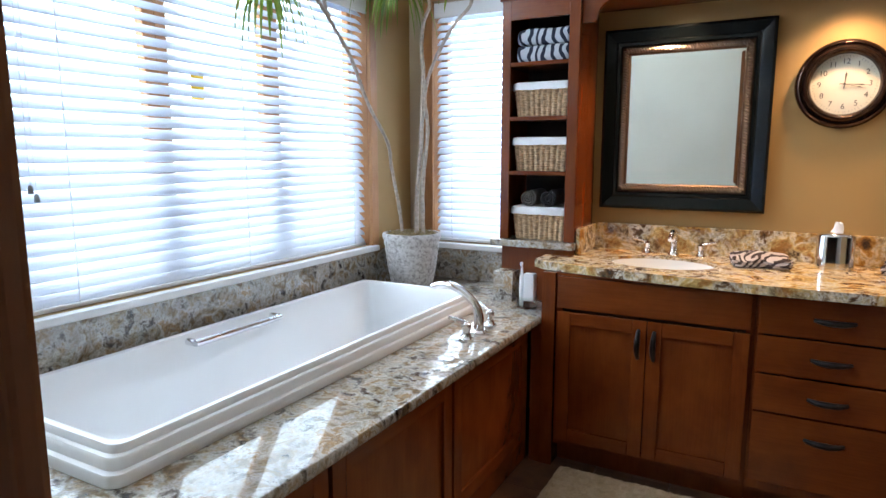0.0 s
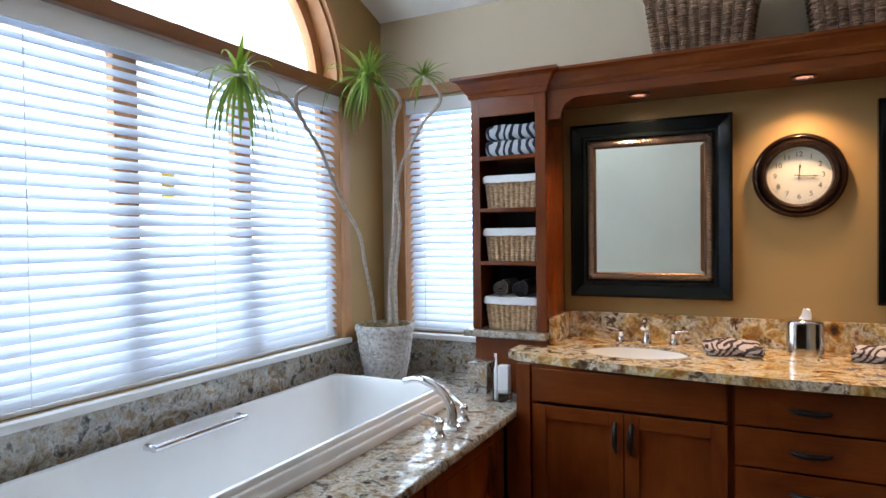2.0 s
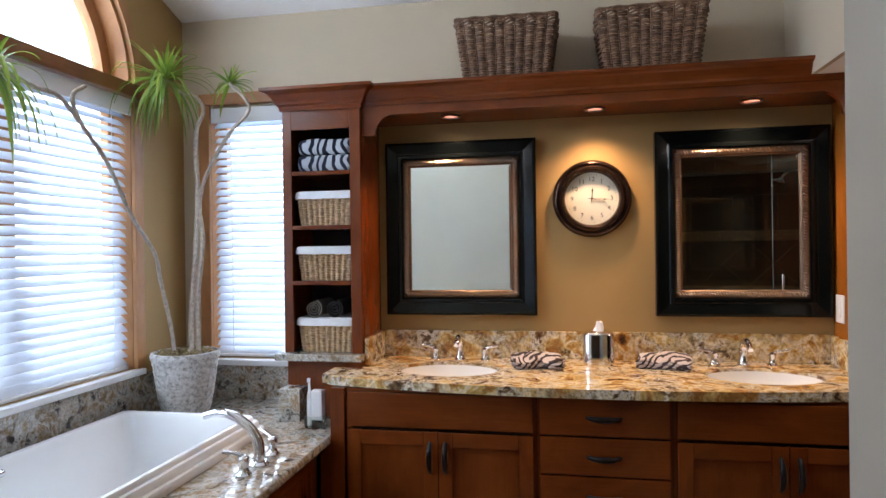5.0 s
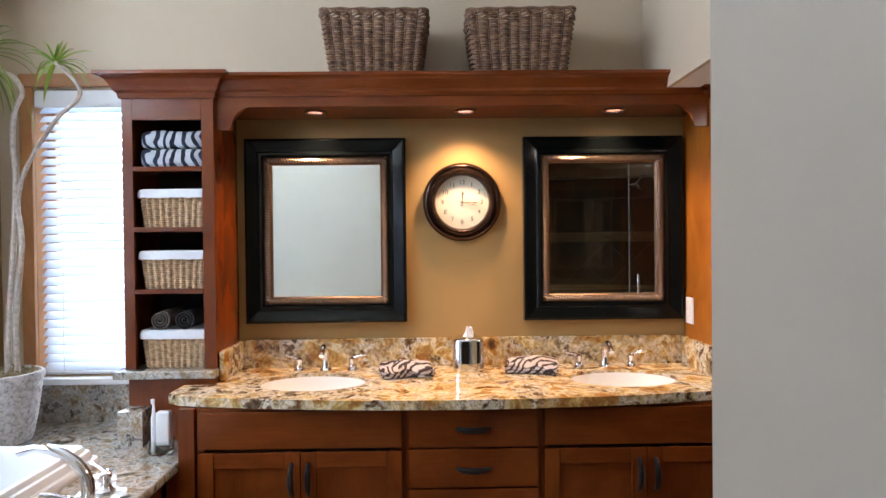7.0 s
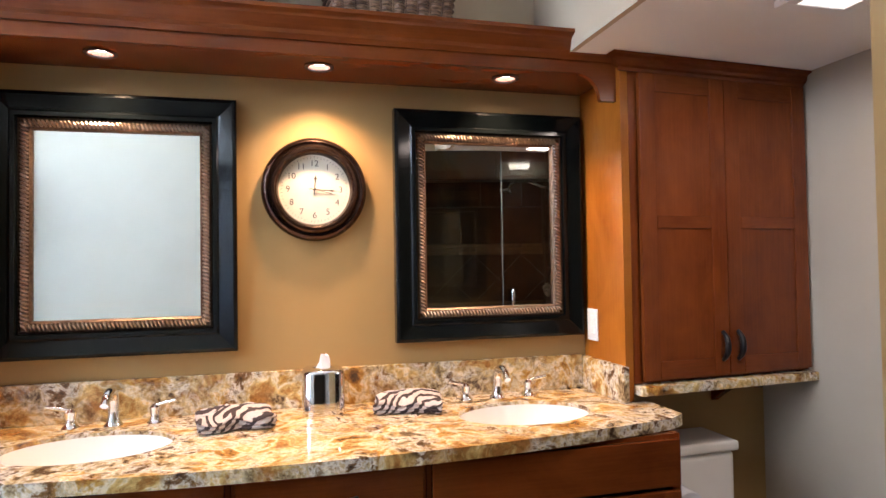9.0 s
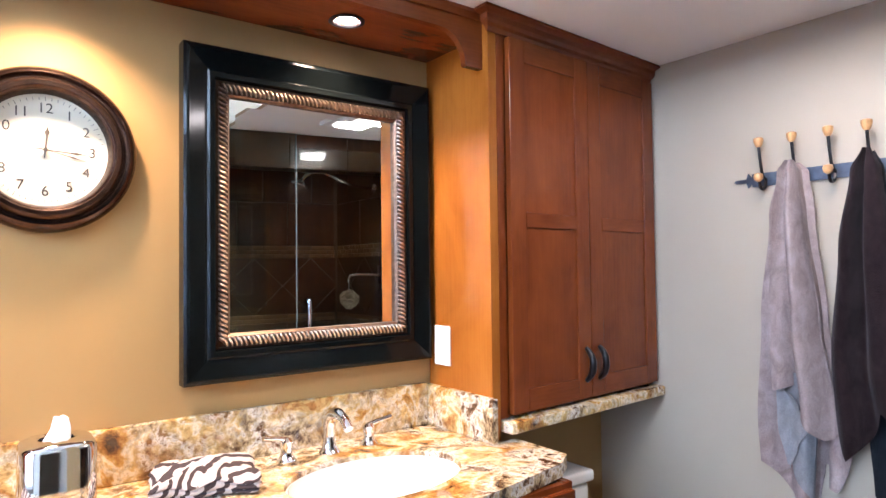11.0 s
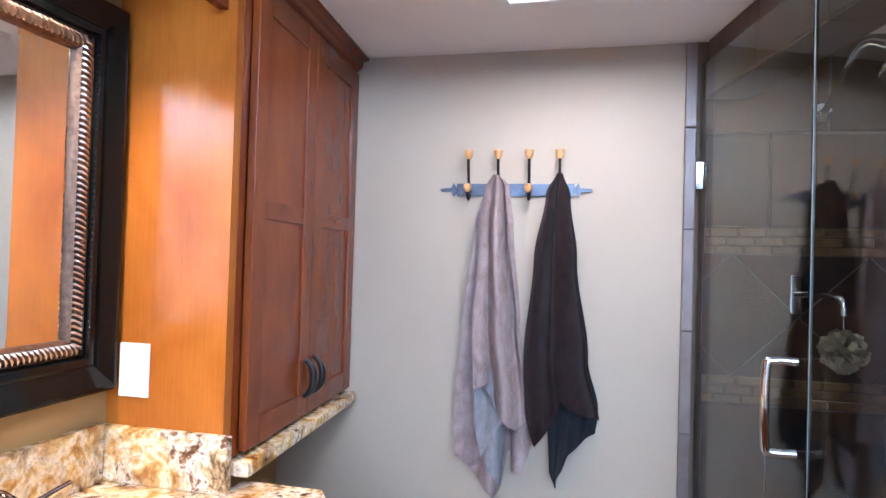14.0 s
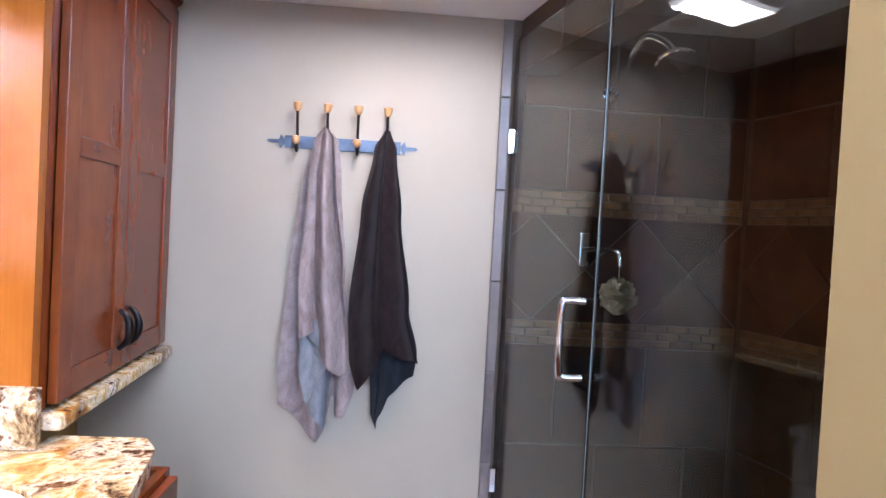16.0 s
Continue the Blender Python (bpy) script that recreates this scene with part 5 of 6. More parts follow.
rolled("rolled_towel", (BXC - 0.055, 2.44, 1.139), M_GREYT, "grey brown towel rolled up in the lowest basket")
rolled("rolled_towel", (BXC + 0.04, 2.445, 1.139), M_CHAR, "charcoal towel rolled up in the lowest basket", 0.043)


def tissue_box():
    g = thing("tissue_box", (0.265, 2.52, CT + 0.0005), "shiny chrome square tissue box cover with a tissue standing out", "tissue box")
    bm = bmesh.new()
    w = 0.066
    prof = [(w, 0.0), (w, 0.128), (w - 0.004, 0.138), (w - 0.014, 0.144), (0.034, 0.146), (0.030, 0.142)]
    rings = []
    for i, (r, z) in enumerate(prof):
        c = 0.034 if i < 4 else 0.02
        rings.append([bm.verts.new((x, y, z)) for x, y in rrect(-r, r, -r, r, c, 4)])
    for a, b in zip(rings, rings[1:]):
        n = len(a)
        for i in range(n):
            bm.faces.new((a[i], a[(i + 1) % n], b[(i + 1) % n], b[i]))
    bm.faces.new(rings[0][::-1])
    part("cover", bm, M_CHROME, g, "mirror-bright chrome cover", smooth=True)
    bm = bmesh.new()
    rings = []
    for j in range(9):
        t = j / 8
        ring = []
        for i in range(20):
            a = 2 * math.pi * i / 20
            rr = (0.021 - 0.012 * t) * (1 + 0.35 * math.sin(a * 3 + t * 3) * (0.3 + t))
            ring.append(bm.verts.new((rr * math.cos(a) * 1.1 + 0.006 * t, rr * math.sin(a) * 0.6, 0.138 + 0.045 * t + 0.004 * math.sin(a * 2) * t)))
        rings.append(ring)
    for a, b in zip(rings, rings[1:]):
        for i in range(20):
            bm.faces.new((a[i], a[(i + 1) % 20], b[(i + 1) % 20], b[i]))
    bm.faces.new(rings[-1])
    part("tissue", bm, M_LINER, g, "white tissue", smooth=True)


tissue_box()


# ---- clock ----
def text_mesh(s, size, depth=0.0006):
    cu = bpy.data.curves.new("numeral", "FONT")
    cu.body, cu.size, cu.align_x, cu.align_y, cu.extrude = s, size, "CENTER", "CENTER", depth
    ob = bpy.data.objects.new("numeral", cu)
    me = bpy.data.meshes.new_from_object(ob)
    bpy.data.objects.remove(ob)
    me.materials.clear()
    return me


M_FACE = plain("clock_dial_cream", (0.70, 0.65, 0.52), 0.5, 0, 0.04, 12)
M_CLOCKRIM = plain("bronze_clock_rim", (0.075, 0.045, 0.034), 0.2, 0.9, 0.3, 30)
M_INK = plain("brown_black_ink", (0.075, 0.06, 0.048), 0.5)


def clock():
    g = thing("wall_clock", (0.25, YN, 1.62), "round wall clock with a dark bronze rim and cream dial", "clock")
    rim = [(r0, y0 * 1.12 if y0 < -0.016 else y0) for r0, y0 in [(0.10, -0.002), (0.173, -0.002), (0.176, -0.010), (0.174, -0.022), (0.168, -0.030), (0.160, -0.034), (0.156, -0.030), (0.152, -0.029), (0.148, -0.036), (0.140, -0.042), (0.132, -0.042), (0.128, -0.037), (0.126, -0.036), (0.123, -0.030), (0.119, -0.014), (0.1185, -0.012)]]
    part("rim", lathe(bmesh.new(), rim, 72, axis=1, caps=False), M_CLOCKRIM, g, "stepped dark bronze rim", smooth=True)
    part("dial", lathe(bmesh.new(), [(0.0001, -0.0125), (0.1195, -0.0125), (0.1195, -0.008)], 64, axis=1, caps=False), M_FACE, g, "cream dial")
    for i in range(1, 13):
        a = radians(30 * i)
        me = text_mesh(str(i), 0.030, 0.0003)
        me.materials.append(M_INK)
        ob = new("numeral", me)
        ob.parent = g
        ob.location = (0.088 * math.sin(a), -0.0135, 0.088 * math.cos(a))
        ob.rotation_euler = (radians(90), 0, 0)
    bm = bmesh.new()
    for i in range(60):
        a = radians(6 * i)
        m = Matrix.Translation((0.109 * math.sin(a), -0.0128, 0.109 * math.cos(a))) @ Matrix.Rotation(a, 4, "Y") @ Matrix.Diagonal((0.0009, 0.0006, 0.006 if i % 5 else 0.009, 1))
        bmesh.ops.create_cube(bm, size=1, matrix=m)
    part("minute_marks", bm, M_INK, g, kind="stuff")

    def pointer(name, ang, length, w, y):
        out = [(-w * 0.6, -0.018), (w * 0.6, -0.018), (w, length * 0.55), (w * 2.3, length * 0.68), (w * 0.5, length * 0.82), (0, length), (-w * 0.5, length * 0.82), (-w * 2.3, length * 0.68), (-w, length * 0.55)]
        p = part(name, prism(bmesh.new(), out, 1, y, y + 0.0008), M_INK, g)
        p.rotation_euler = (0, radians(ang), 0)
    pointer("hour_pointer", 5, 0.055, 0.0022, -0.0165)
    pointer("minute_pointer", 94, 0.085, 0.0014, -0.0180)
    pointer("second_pointer", 104, 0.078, 0.0009, -0.0193)
    part("hub", lathe(bmesh.new(), [(0.0045, -0.014), (0.0045, -0.021)], 16, axis=1), M_INK, g)


clock()


# ---- potted plant ----
M_POT = Mat("whitewashed_woven_pot", (0.62, 0.60, 0.58), 0.8, spec=0.2)
_w = M_POT.noise(M_POT.tc, 55, 4, 0.7)
M_POT.color(M_POT.ramp(_w, [(0.34, (0.30, 0.28, 0.26)), (0.52, (0.62, 0.60, 0.585)), (0.7, (0.74, 0.72, 0.71))]))
M_POT.bump(_w, 0.6, 0.003)
M_STEM = plain("grey_brown_cane", (0.46, 0.39, 0.32), 0.7, 0, 0.25, 60, 0.5)
M_MOSS = plain("dry_moss", (0.30, 0.23, 0.12), 0.95, 0, 0.35, 80, 0.8)


def leaf_mat():
    m = Mat("dracaena_leaf", (0.10, 0.17, 0.03), 0.38)
    g = m.nt.nodes.new("ShaderNodeNewGeometry")
    c = m.ramp(g.outputs["Random Per Island"], [(0.0, (0.03, 0.075, 0.02)), (0.5, (0.11, 0.20, 0.025)), (0.85, (0.25, 0.33, 0.045)), (1.0, (0.30, 0.26, 0.10))])
    m.color(c)
    tr = m.node("BsdfTranslucent", Color=(0.35, 0.5, 0.06, 1))
    mx = m.nt.nodes.new("ShaderNodeMixShader")
    mx.inputs[0].default_value = 0.3
    m.link(m.b.outputs[0], mx.inputs[1])
    m.link(tr.outputs[0], mx.inputs[2])
    m.link(mx.outputs[0], m.nt.nodes["Material Output"].inputs[0])
    return m.m


M_LEAF = leaf_mat()


def plant():
    cx, cy = -1.613, 2.335
    g = thing("potted_dracaena", (cx, cy, DK + 0.001), "tall dracaena with three bent bare stems in a whitewashed woven pot", "potted plant")
    # pot: coiled relief
    bm = bmesh.new()
    prof = [(0.10, 0.0), (0.112, 0.004), (0.118, 0.02), (0.135, 0.10), (0.149, 0.19), (0.156, 0.245), (0.163, 0.252), (0.165, 0.268), (0.160, 0.280), (0.150, 0.281), (0.145, 0.262), (0.142, 0.24)]
    seg = 72
    # resample finely up the side
    fine = []
    for (r0, z0), (r1, z1) in zip(prof, prof[1:]):
        k = max(1, int(abs(z1 - z0) / 0.008))
        fine += [(r0 + (r1 - r0) * i / k, z0 + (z1 - z0) * i / k) for i in range(k)]
    fine.append(prof[-1])
    rings = []
    for j, (r, z) in enumerate(fine):
        ring = []
        for i in range(seg):
            a = 2 * math.pi * i / seg
            rel = 0.0035 * math.sin(14 * a + z * 95) * math.sin(z * 260 + 3 * math.sin(7 * a)) if 0.015 < z < 0.245 else 0.002 * math.sin(a * 24 + z * 200)
            ring.append(bm.verts.new(((r + rel) * 0.92 * math.cos(a), (r + rel) * 0.92 * math.sin(a), z)))
        rings.append(ring)
    for a, b in zip(rings, rings[1:]):
        for i in range(seg):
            bm.faces.new((a[i], a[(i + 1) % seg], b[(i + 1) % seg], b[i]))
    bm.faces.new(rings[0][::-1])
    part("pot", bm, M_POT.m, g, "whitewashed woven-look pot", smooth=True)
    bm = bmesh.new()
    for i in range(420):
        a, r = random.uniform(0, 6.283), 0.128 * math.sqrt(random.random())
        p = Vector((r * math.cos(a), r * math.sin(a), 0.262 + random.uniform(-0.006, 0.018)))
        d = Vector((random.uniform(-1, 1), random.uniform(-1, 1), random.uniform(-0.4, 0.6))).normalized() * random.uniform(0.012, 0.03)
        tube(bm, [p - d, p + Vector((0, 0, 0.006)), p + d], random.uniform(0.0015, 0.004), 4)
    lathe(bm, [(0.130, 0.25), (0.130, 0.258), (0.0001, 0.268)], 24)
    part("moss", bm, M_MOSS, g, "dry brown moss", kind="stuff")

    def stem(pts, r0, r1):
        P = bez([(x - cx, y - cy, z - DK - 0.001) for x, y, z in pts], 7)
        n = len(P)
        part("stem", tube(bmesh.new(), P, [(r0 + (r1 - r0) * i / n) * (1 + 0.09 * math.sin(i * 1.9)) for i in range(n)], 9), M_STEM, g, smooth=True)

    def crown_of(c, n, length, seed, droop=1.0, lift=0.2, bias=(0, 0)):
        rnd = random.Random(seed)
        c = Vector((c[0] - cx, c[1] - cy, c[2] - DK - 0.001))
        bm = bmesh.new()
        for i in range(n):
            a = rnd.uniform(0, 6.283)
            el = rnd.uniform(-0.9, 1.15) + lift
            d = Vector((math.cos(a) * math.cos(el) + bias[0], math.sin(a) * math.cos(el) + bias[1], math.sin(el))).normalized()
            L = length * rnd.uniform(0.65, 1.08)
            L *= 1 - 0.45 * max(0.0, d.z)
            w = rnd.uniform(0.0070, 0.0118)
            side = d.cross(Vector((0, 0, 1)))
            side = side.normalized() if side.length > 0.1 else Vector((1, 0, 0))
            prev, m = None, 9
            p, dd = c + d * 0.01, d.copy()
            for k in range(m + 1):
                t = k / m
                ww = w * min(1, 0.55 + t * 3) * (1 - t) ** 0.6
                up = side.cross(dd).normalized()
                q = [bm.verts.new(p - side * ww + up * 0.0018), bm.verts.new(p), bm.verts.new(p + side * ww + up * 0.0018)]
                if prev:
                    bm.faces.new((prev[0], prev[1], q[1], q[0]))
                    bm.faces.new((prev[1], prev[2], q[2], q[1]))
                prev = q
                dd = (dd + Vector((0, 0, -0.17 * droop * (0.3 + t) * (1.25 - dd.z)))).normalized()
                p = p + dd * (L / m)
            for v in bm.verts:
                v.co.x = max(v.co.x, XW + 0.03 - cx)
                v.co.y = min(v.co.y, YN - 0.03 - cy)
        part("leaf_crown", bm, M_LEAF, g, "tuft of long narrow green leaves", kind="stuff")
    stem([(-1.665, 2.33, 0.91), (-1.675, 2.32, 1.05), (-1.655, 2.22, 1.27), (-1.60, 2.10, 1.40), (-1.585, 1.93, 1.56), (-1.56, 1.77, 1.745), (-1.54, 1.62, 1.86), (-1.52, 1.56, 1.94), (-1.50, 1.60, 1.985)], 0.0092, 0.007)
    stem([(-1.54, 1.62, 1.86), (-1.52, 1.50, 1.925), (-1.50, 1.38, 1.925), (-1.49, 1.235, 1.945)], 0.0075, 0.008)
    stem([(-1.587, 2.34, 0.91), (-1.58, 2.34, 1.15), (-1.55, 2.33, 1.42), (-1.535, 2.33, 1.70), (-1.545, 2.33, 1.86), (-1.515, 2.30, 1.97), (-1.47, 2.28, 2.04), (-1.50, 2.27, 2.10), (-1.58, 2.26, 2.13), (-1.63, 2.25, 2.18)], 0.0115, 0.0075)
    stem([(-1.535, 2.32, 0.91), (-1.53, 2.31, 1.18), (-1.495, 2.30, 1.45), (-1.515, 2.31, 1.62), (-1.475, 2.31, 1.76), (-1.36, 2.30, 1.93), (-1.26, 2.29, 2.02), (-1.265, 2.28, 2.08), (-1.335, 2.27, 2.15)], 0.0105, 0.007)
    crown_of((-1.49, 1.225, 1.945), 40, 0.27, 4, 1.3, -0.15)
    crown_of((-1.635, 2.245, 2.18), 84, 0.33, 8, 1.0, 0.0, (0.0, -0.2))
    crown_of((-1.335, 2.27, 2.15), 26, 0.17, 12, 0.8, 0.2, (-0.1, -0.1))


plant()


# ---- bath deck things ----
M_WHITEPL = plain("white_plastic", (0.80, 0.81, 0.84), 0.3, 0, 0.01)


def flosser():
    g = thing("water_flosser", (-0.915, 2.185, DK + 0.001), "white electric toothbrush set on a clear holder beside the vanity", "toothbrush set")
    part("holder", lathe(bmesh.new(), [(0.044, 0), (0.046, 0.003), (0.048, 0.05), (0.0455, 0.05), (0.043, 0.006), (0.0001, 0.006)], 32), M_GLASS, g, "clear glass holder", smooth=True)
    bm = box(bmesh.new(), -0.012, 0.038, -0.018, 0.018, 0.03, 0.155, 0.007, 3)
    part("case", bm, M_WHITEPL, g, "white plastic case", smooth=True)
    bm = lathe(bmesh.new(), [(0.0085, 0.008), (0.0105, 0.04), (0.0105, 0.13), (0.006, 0.15), (0.004, 0.18), (0.0045, 0.2), (0.0001, 0.203)], 16, cx=-0.026)
    box(bm, -0.031, -0.021, -0.014, -0.004, 0.186, 0.204, 0.002)
    part("toothbrush", bm, M_WHITEPL, g, "slim white brush", smooth=True)


flosser()
for ty, tz in ((0.575, 1.235), (0.59, 1.21)):
    t = thing("cord_tassel", (XW + 0.012, ty, tz), "small grey plastic tassel of the blind cord", "cord tassel", group="blind cord tassels")
    part("bead", lathe(bmesh.new(), [(0.003, 0.022), (0.006, 0.018), (0.008, 0.0), (0.0075, -0.002)], 12), plain("grey_plastic", (0.3, 0.31, 0.32), 0.5), t, smooth=True)
    part("cord", tube(bmesh.new(), [(0, 0, 0.02), (0, 0, 1.985 - tz)], 0.0009, 5), M_LINER, t)
# plate and thread added at the pane for a yellow thing farther outdoors
d = thing("window_ornament", (XW - 0.078, 1.25, 1.595), "small yellow plate at the window, standing in for something outdoors", "ornament")
part("disc", B(-0.003, 0.003, -0.03, 0.03, -0.06, 0.06, bevel=0.002), plain("yellow_plate_paint", (0.9, 0.55, 0.02), 0.3), d)
part("thread", tube(bmesh.new(), [(0, 0, 0.06), (0, 0, 0.44)], 0.0008, 5), M_LINER, d)


# ---- towel rack and hanging towels ----
M_RACK = plain("blue_grey_iron", (0.10, 0.12, 0.16), 0.42, 0.7, 0.2, 40)
M_KNOB = plain("turned_maple_knob", (0.55, 0.30, 0.12), 0.35, 0, 0.2, 60)
HOOK_Y = (1.98, 1.886, 1.790, 1.697)


def rack():
    g = thing("hook_rack", (XE, 1.838, 1.615), "blue-grey iron coat rack with four hooks and wooden knobs", "coat rack")
    part("bar", B(-0.009, -0.001, -0.185, 0.185, -0.02, 0.02, bevel=0.002), M_RACK, g)
    for s in (-1, 1):
        bm = bmesh.new()
        out = [(s * 0.186, -0.008), (s * 0.198, -0.022), (s * 0.203, -0.006), (s * 0.235, -0.005), (s * 0.242, 0.0), (s * 0.235, 0.005), (s * 0.203, 0.006), (s * 0.198, 0.022), (s * 0.186, 0.008)]
        prism(bm, out, 0, -0.008, -0.002)
        part("finial", bm, M_RACK, g)
    for hy in HOOK_Y:
        y = hy - 1.838
        bm = bmesh.new()
        tube(bm, bez([(-0.009, y, 0.0), (-0.03, y, 0.012), (-0.042, y, 0.05), (-0.05, y, 0.095)], 5), 0.0045, 8)
        tube(bm, bez([(-0.009, y, -0.005), (-0.02, y, -0.028), (-0.042, y, -0.03), (-0.052, y, -0.008)], 5), 0.0045, 8)
        h = part("hook", bm, M_IRON, g, "dark iron double hook", smooth=True)
        kb = [(0.006, 0.092), (0.010, 0.098), (0.0135, 0.110), (0.0135, 0.118), (0.009, 0.121), (0.0001, 0.1215)]
        part("knob", lathe(bmesh.new(), kb, 16, cx=-0.05, cy=y), M_KNOB, h, "turned wooden knob", smooth=True)
        if hy in (1.886, 1.697):
            continue
        part("knob", lathe(bmesh.new(), [(0.004, -0.012), (0.011, -0.006), (0.0135, 0.004), (0.0115, 0.012), (0.0001, 0.016)], 16, cx=-0.056, cy=y), M_KNOB, h, "turned wooden knob", smooth=True)


rack()


def interp(tab, t):
    for (a, va), (b, vb) in zip(tab, tab[1:]):
        if t <= b:
            u = (t - a) / (b - a)
            u = u * u * (3 - 2 * u)
            return va + (vb - va) * u
    return tab[-1][1]


def hanging_sheet(bm, z_top, left, right, x_front, folds, bottom, amp=0.02, seed=0, nu=56, nv=60):
    """left/right: tables (z, y); bottom(u) the lower edge; x_front: how far off the wall; double-sided with thickness."""
    rnd = random.Random(seed)
    ph = [rnd.uniform(0, 6.28) for _ in range(4)]

    def p(u, v, off):
        zb = bottom(u)
        z = z_top + (zb - z_top) * v
        yl, yr = interp(left, -z), interp(right, -z)
        y = yl + (yr - yl) * u
        w = abs(yl - yr)
        k = min(1.0, w / 0.085)
        wave = math.sin(folds * 2 * math.pi * u + ph[0] + 0.5 * math.sin(v * 3 + ph[1])) + 0.4 * math.sin(folds * 3.1 * math.pi * u + ph[2] + v)
        x = x_front + amp * k * 0.5 * wave - 0.008 * math.sin(math.pi * u) * (1 - v) + 0.012 * v * math.sin(ph[3] + 2 * u)
        y += 0.006 * k * math.cos(folds * 2 * math.pi * u + ph[0])
        return (XE - max(0.006, x) - off, y, z)
    F = [[bm.verts.new(p(i / nu, j / nv, 0.005)) for i in range(nu + 1)] for j in range(nv + 1)]
    Bk = [[bm.verts.new(p(i / nu, j / nv, 0.0)) for i in range(nu + 1)] for j in range(nv + 1)]
    for j in range(nv):
        for i in range(nu):
            bm.faces.new((F[j][i], F[j][i + 1], F[j + 1][i + 1], F[j + 1][i]))
            bm.faces.new((Bk[j][i], Bk[j + 1][i], Bk[j + 1][i + 1], Bk[j][i + 1]))
    for j in range(nv):
        for i in (0, nu):
            bm.faces.new((F[j][i], F[j + 1][i], Bk[j + 1][i], Bk[j][i]))
    for i in range(nu):
        for j in (0, nv):
            bm.faces.new((F[j][i], Bk[j][i], Bk[j][i + 1], F[j][i + 1]))
    return bm


def poly(tab):
    def f(u):
        for (a, va), (b, vb) in zip(tab, tab[1:]):
            if u <= b:
                return va + (vb - va) * (u - a) / (b - a)
        return tab[-1][1]
    return f


def hanging_towels():
    def Z(tab):
        return [(-z, y) for z, y in tab]
    g = thing("bath_towel", (0, 0, 0), "pale taupe bath towel hanging by its middle from a hook", "towel", "towels on the rack")
    L = Z([(1.655, 1.897), (1.62, 1.924), (1.5, 1.951), (1.2, 1.985), (0.9, 2.004), (0.75, 1.998), (0.6, 1.95)])
    R = Z([(1.655, 1.877), (1.62, 1.853), (1.5, 1.839), (1.2, 1.812), (0.95, 1.768), (0.8, 1.760), (0.6, 1.80)])
    bm = hanging_sheet(bmesh.new(), 1.648, L, R, 0.03, 2.2, poly([(0, 0.777), (0.25, 0.715), (0.5, 0.657), (0.62, 0.690), (0.68, 0.80), (0.73, 0.80), (0.8, 0.742), (0.9, 0.736), (1.0, 0.86)]), 0.04, 3)
    part("back_fall", bm, M_TAUPE, g, smooth=True)
    bm = hanging_sheet(bmesh.new(), 1.05, Z([(1.05, 1.93), (0.9, 1.932), (0.7, 1.905)]), Z([(1.05, 1.85), (0.9, 1.828), (0.7, 1.838)]), 0.050, 1.4, poly([(0, 0.80), (0.35, 0.745), (0.75, 0.70), (1, 0.73)]), 0.03, 5)
    part("hem", bm, M_TAUPE2, g, "grey underside of the hem", smooth=True)
    bm = hanging_sheet(bmesh.new(), 1.02, Z([(1.02, 1.936), (0.9, 1.934), (0.78, 1.915)]), Z([(1.02, 1.920), (0.96, 1.872), (0.91, 1.842), (0.84, 1.878), (0.78, 1.905)]), 0.066, 0.8, poly([(0, 0.79), (1, 0.785)]), 0.012, 8)
    part("hem", bm, M_TAUPE2, g, "grey folded-over corner", smooth=True)
    L2 = Z([(1.66, 1.895), (1.62, 1.918), (1.5, 1.935), (1.2, 1.948), (0.95, 1.938), (0.85, 1.93)])
    R2 = Z([(1.66, 1.879), (1.62, 1.854), (1.5, 1.841), (1.2, 1.806), (0.95, 1.775), (0.8, 1.768)])
    bm = hanging_sheet(bmesh.new(), 1.655, L2, R2, 0.068, 1.6, poly([(0, 1.0), (0.36, 1.02), (0.42, 0.965), (0.58, 0.915), (0.74, 0.881), (0.85, 0.885), (1, 0.905)]), 0.060, 7)
    part("front_fall", bm, M_TAUPE, g, smooth=True)
    g = thing("bath_towel", (0, 0, 0), "dark brown bath towel hanging by its middle from a hook", "towel", "towels on the rack")
    L = Z([(1.66, 1.703), (1.6, 1.735), (1.4, 1.765), (1.1, 1.76), (0.95, 1.722), (0.75, 1.712), (0.68, 1.70)])
    R = Z([(1.66, 1.685), (1.6, 1.66), (1.4, 1.635), (1.1, 1.595), (0.95, 1.562), (0.85, 1.572), (0.7, 1.62)])
    bm = hanging_sheet(bmesh.new(), 1.653, L, R, 0.03, 1.7, poly([(0, 0.757), (0.16, 0.697), (0.26, 0.70), (0.42, 0.765), (0.47, 0.815), (0.75, 0.85), (1, 0.88)]), 0.035, 11)
    part("back_fall", bm, M_BROWN2, g, smooth=True)
    L2 = Z([(1.665, 1.702), (1.6, 1.73), (1.4, 1.76), (1.1, 1.783), (0.85, 1.772)])
    R2 = Z([(1.665, 1.686), (1.6, 1.662), (1.4, 1.64), (1.1, 1.60), (0.9, 1.556)])
    bm = hanging_sheet(bmesh.new(), 1.66, L2, R2, 0.066, 1.9, poly([(0, 0.93), (0.12, 0.845), (0.17, 0.862), (0.3, 0.904), (0.46, 0.955), (0.52, 0.977), (0.58, 0.965), (0.75, 0.945), (1, 0.923)]), 0.045, 15)
    part("front_fall", bm, M_BROWN, g, smooth=True)


hanging_towels()


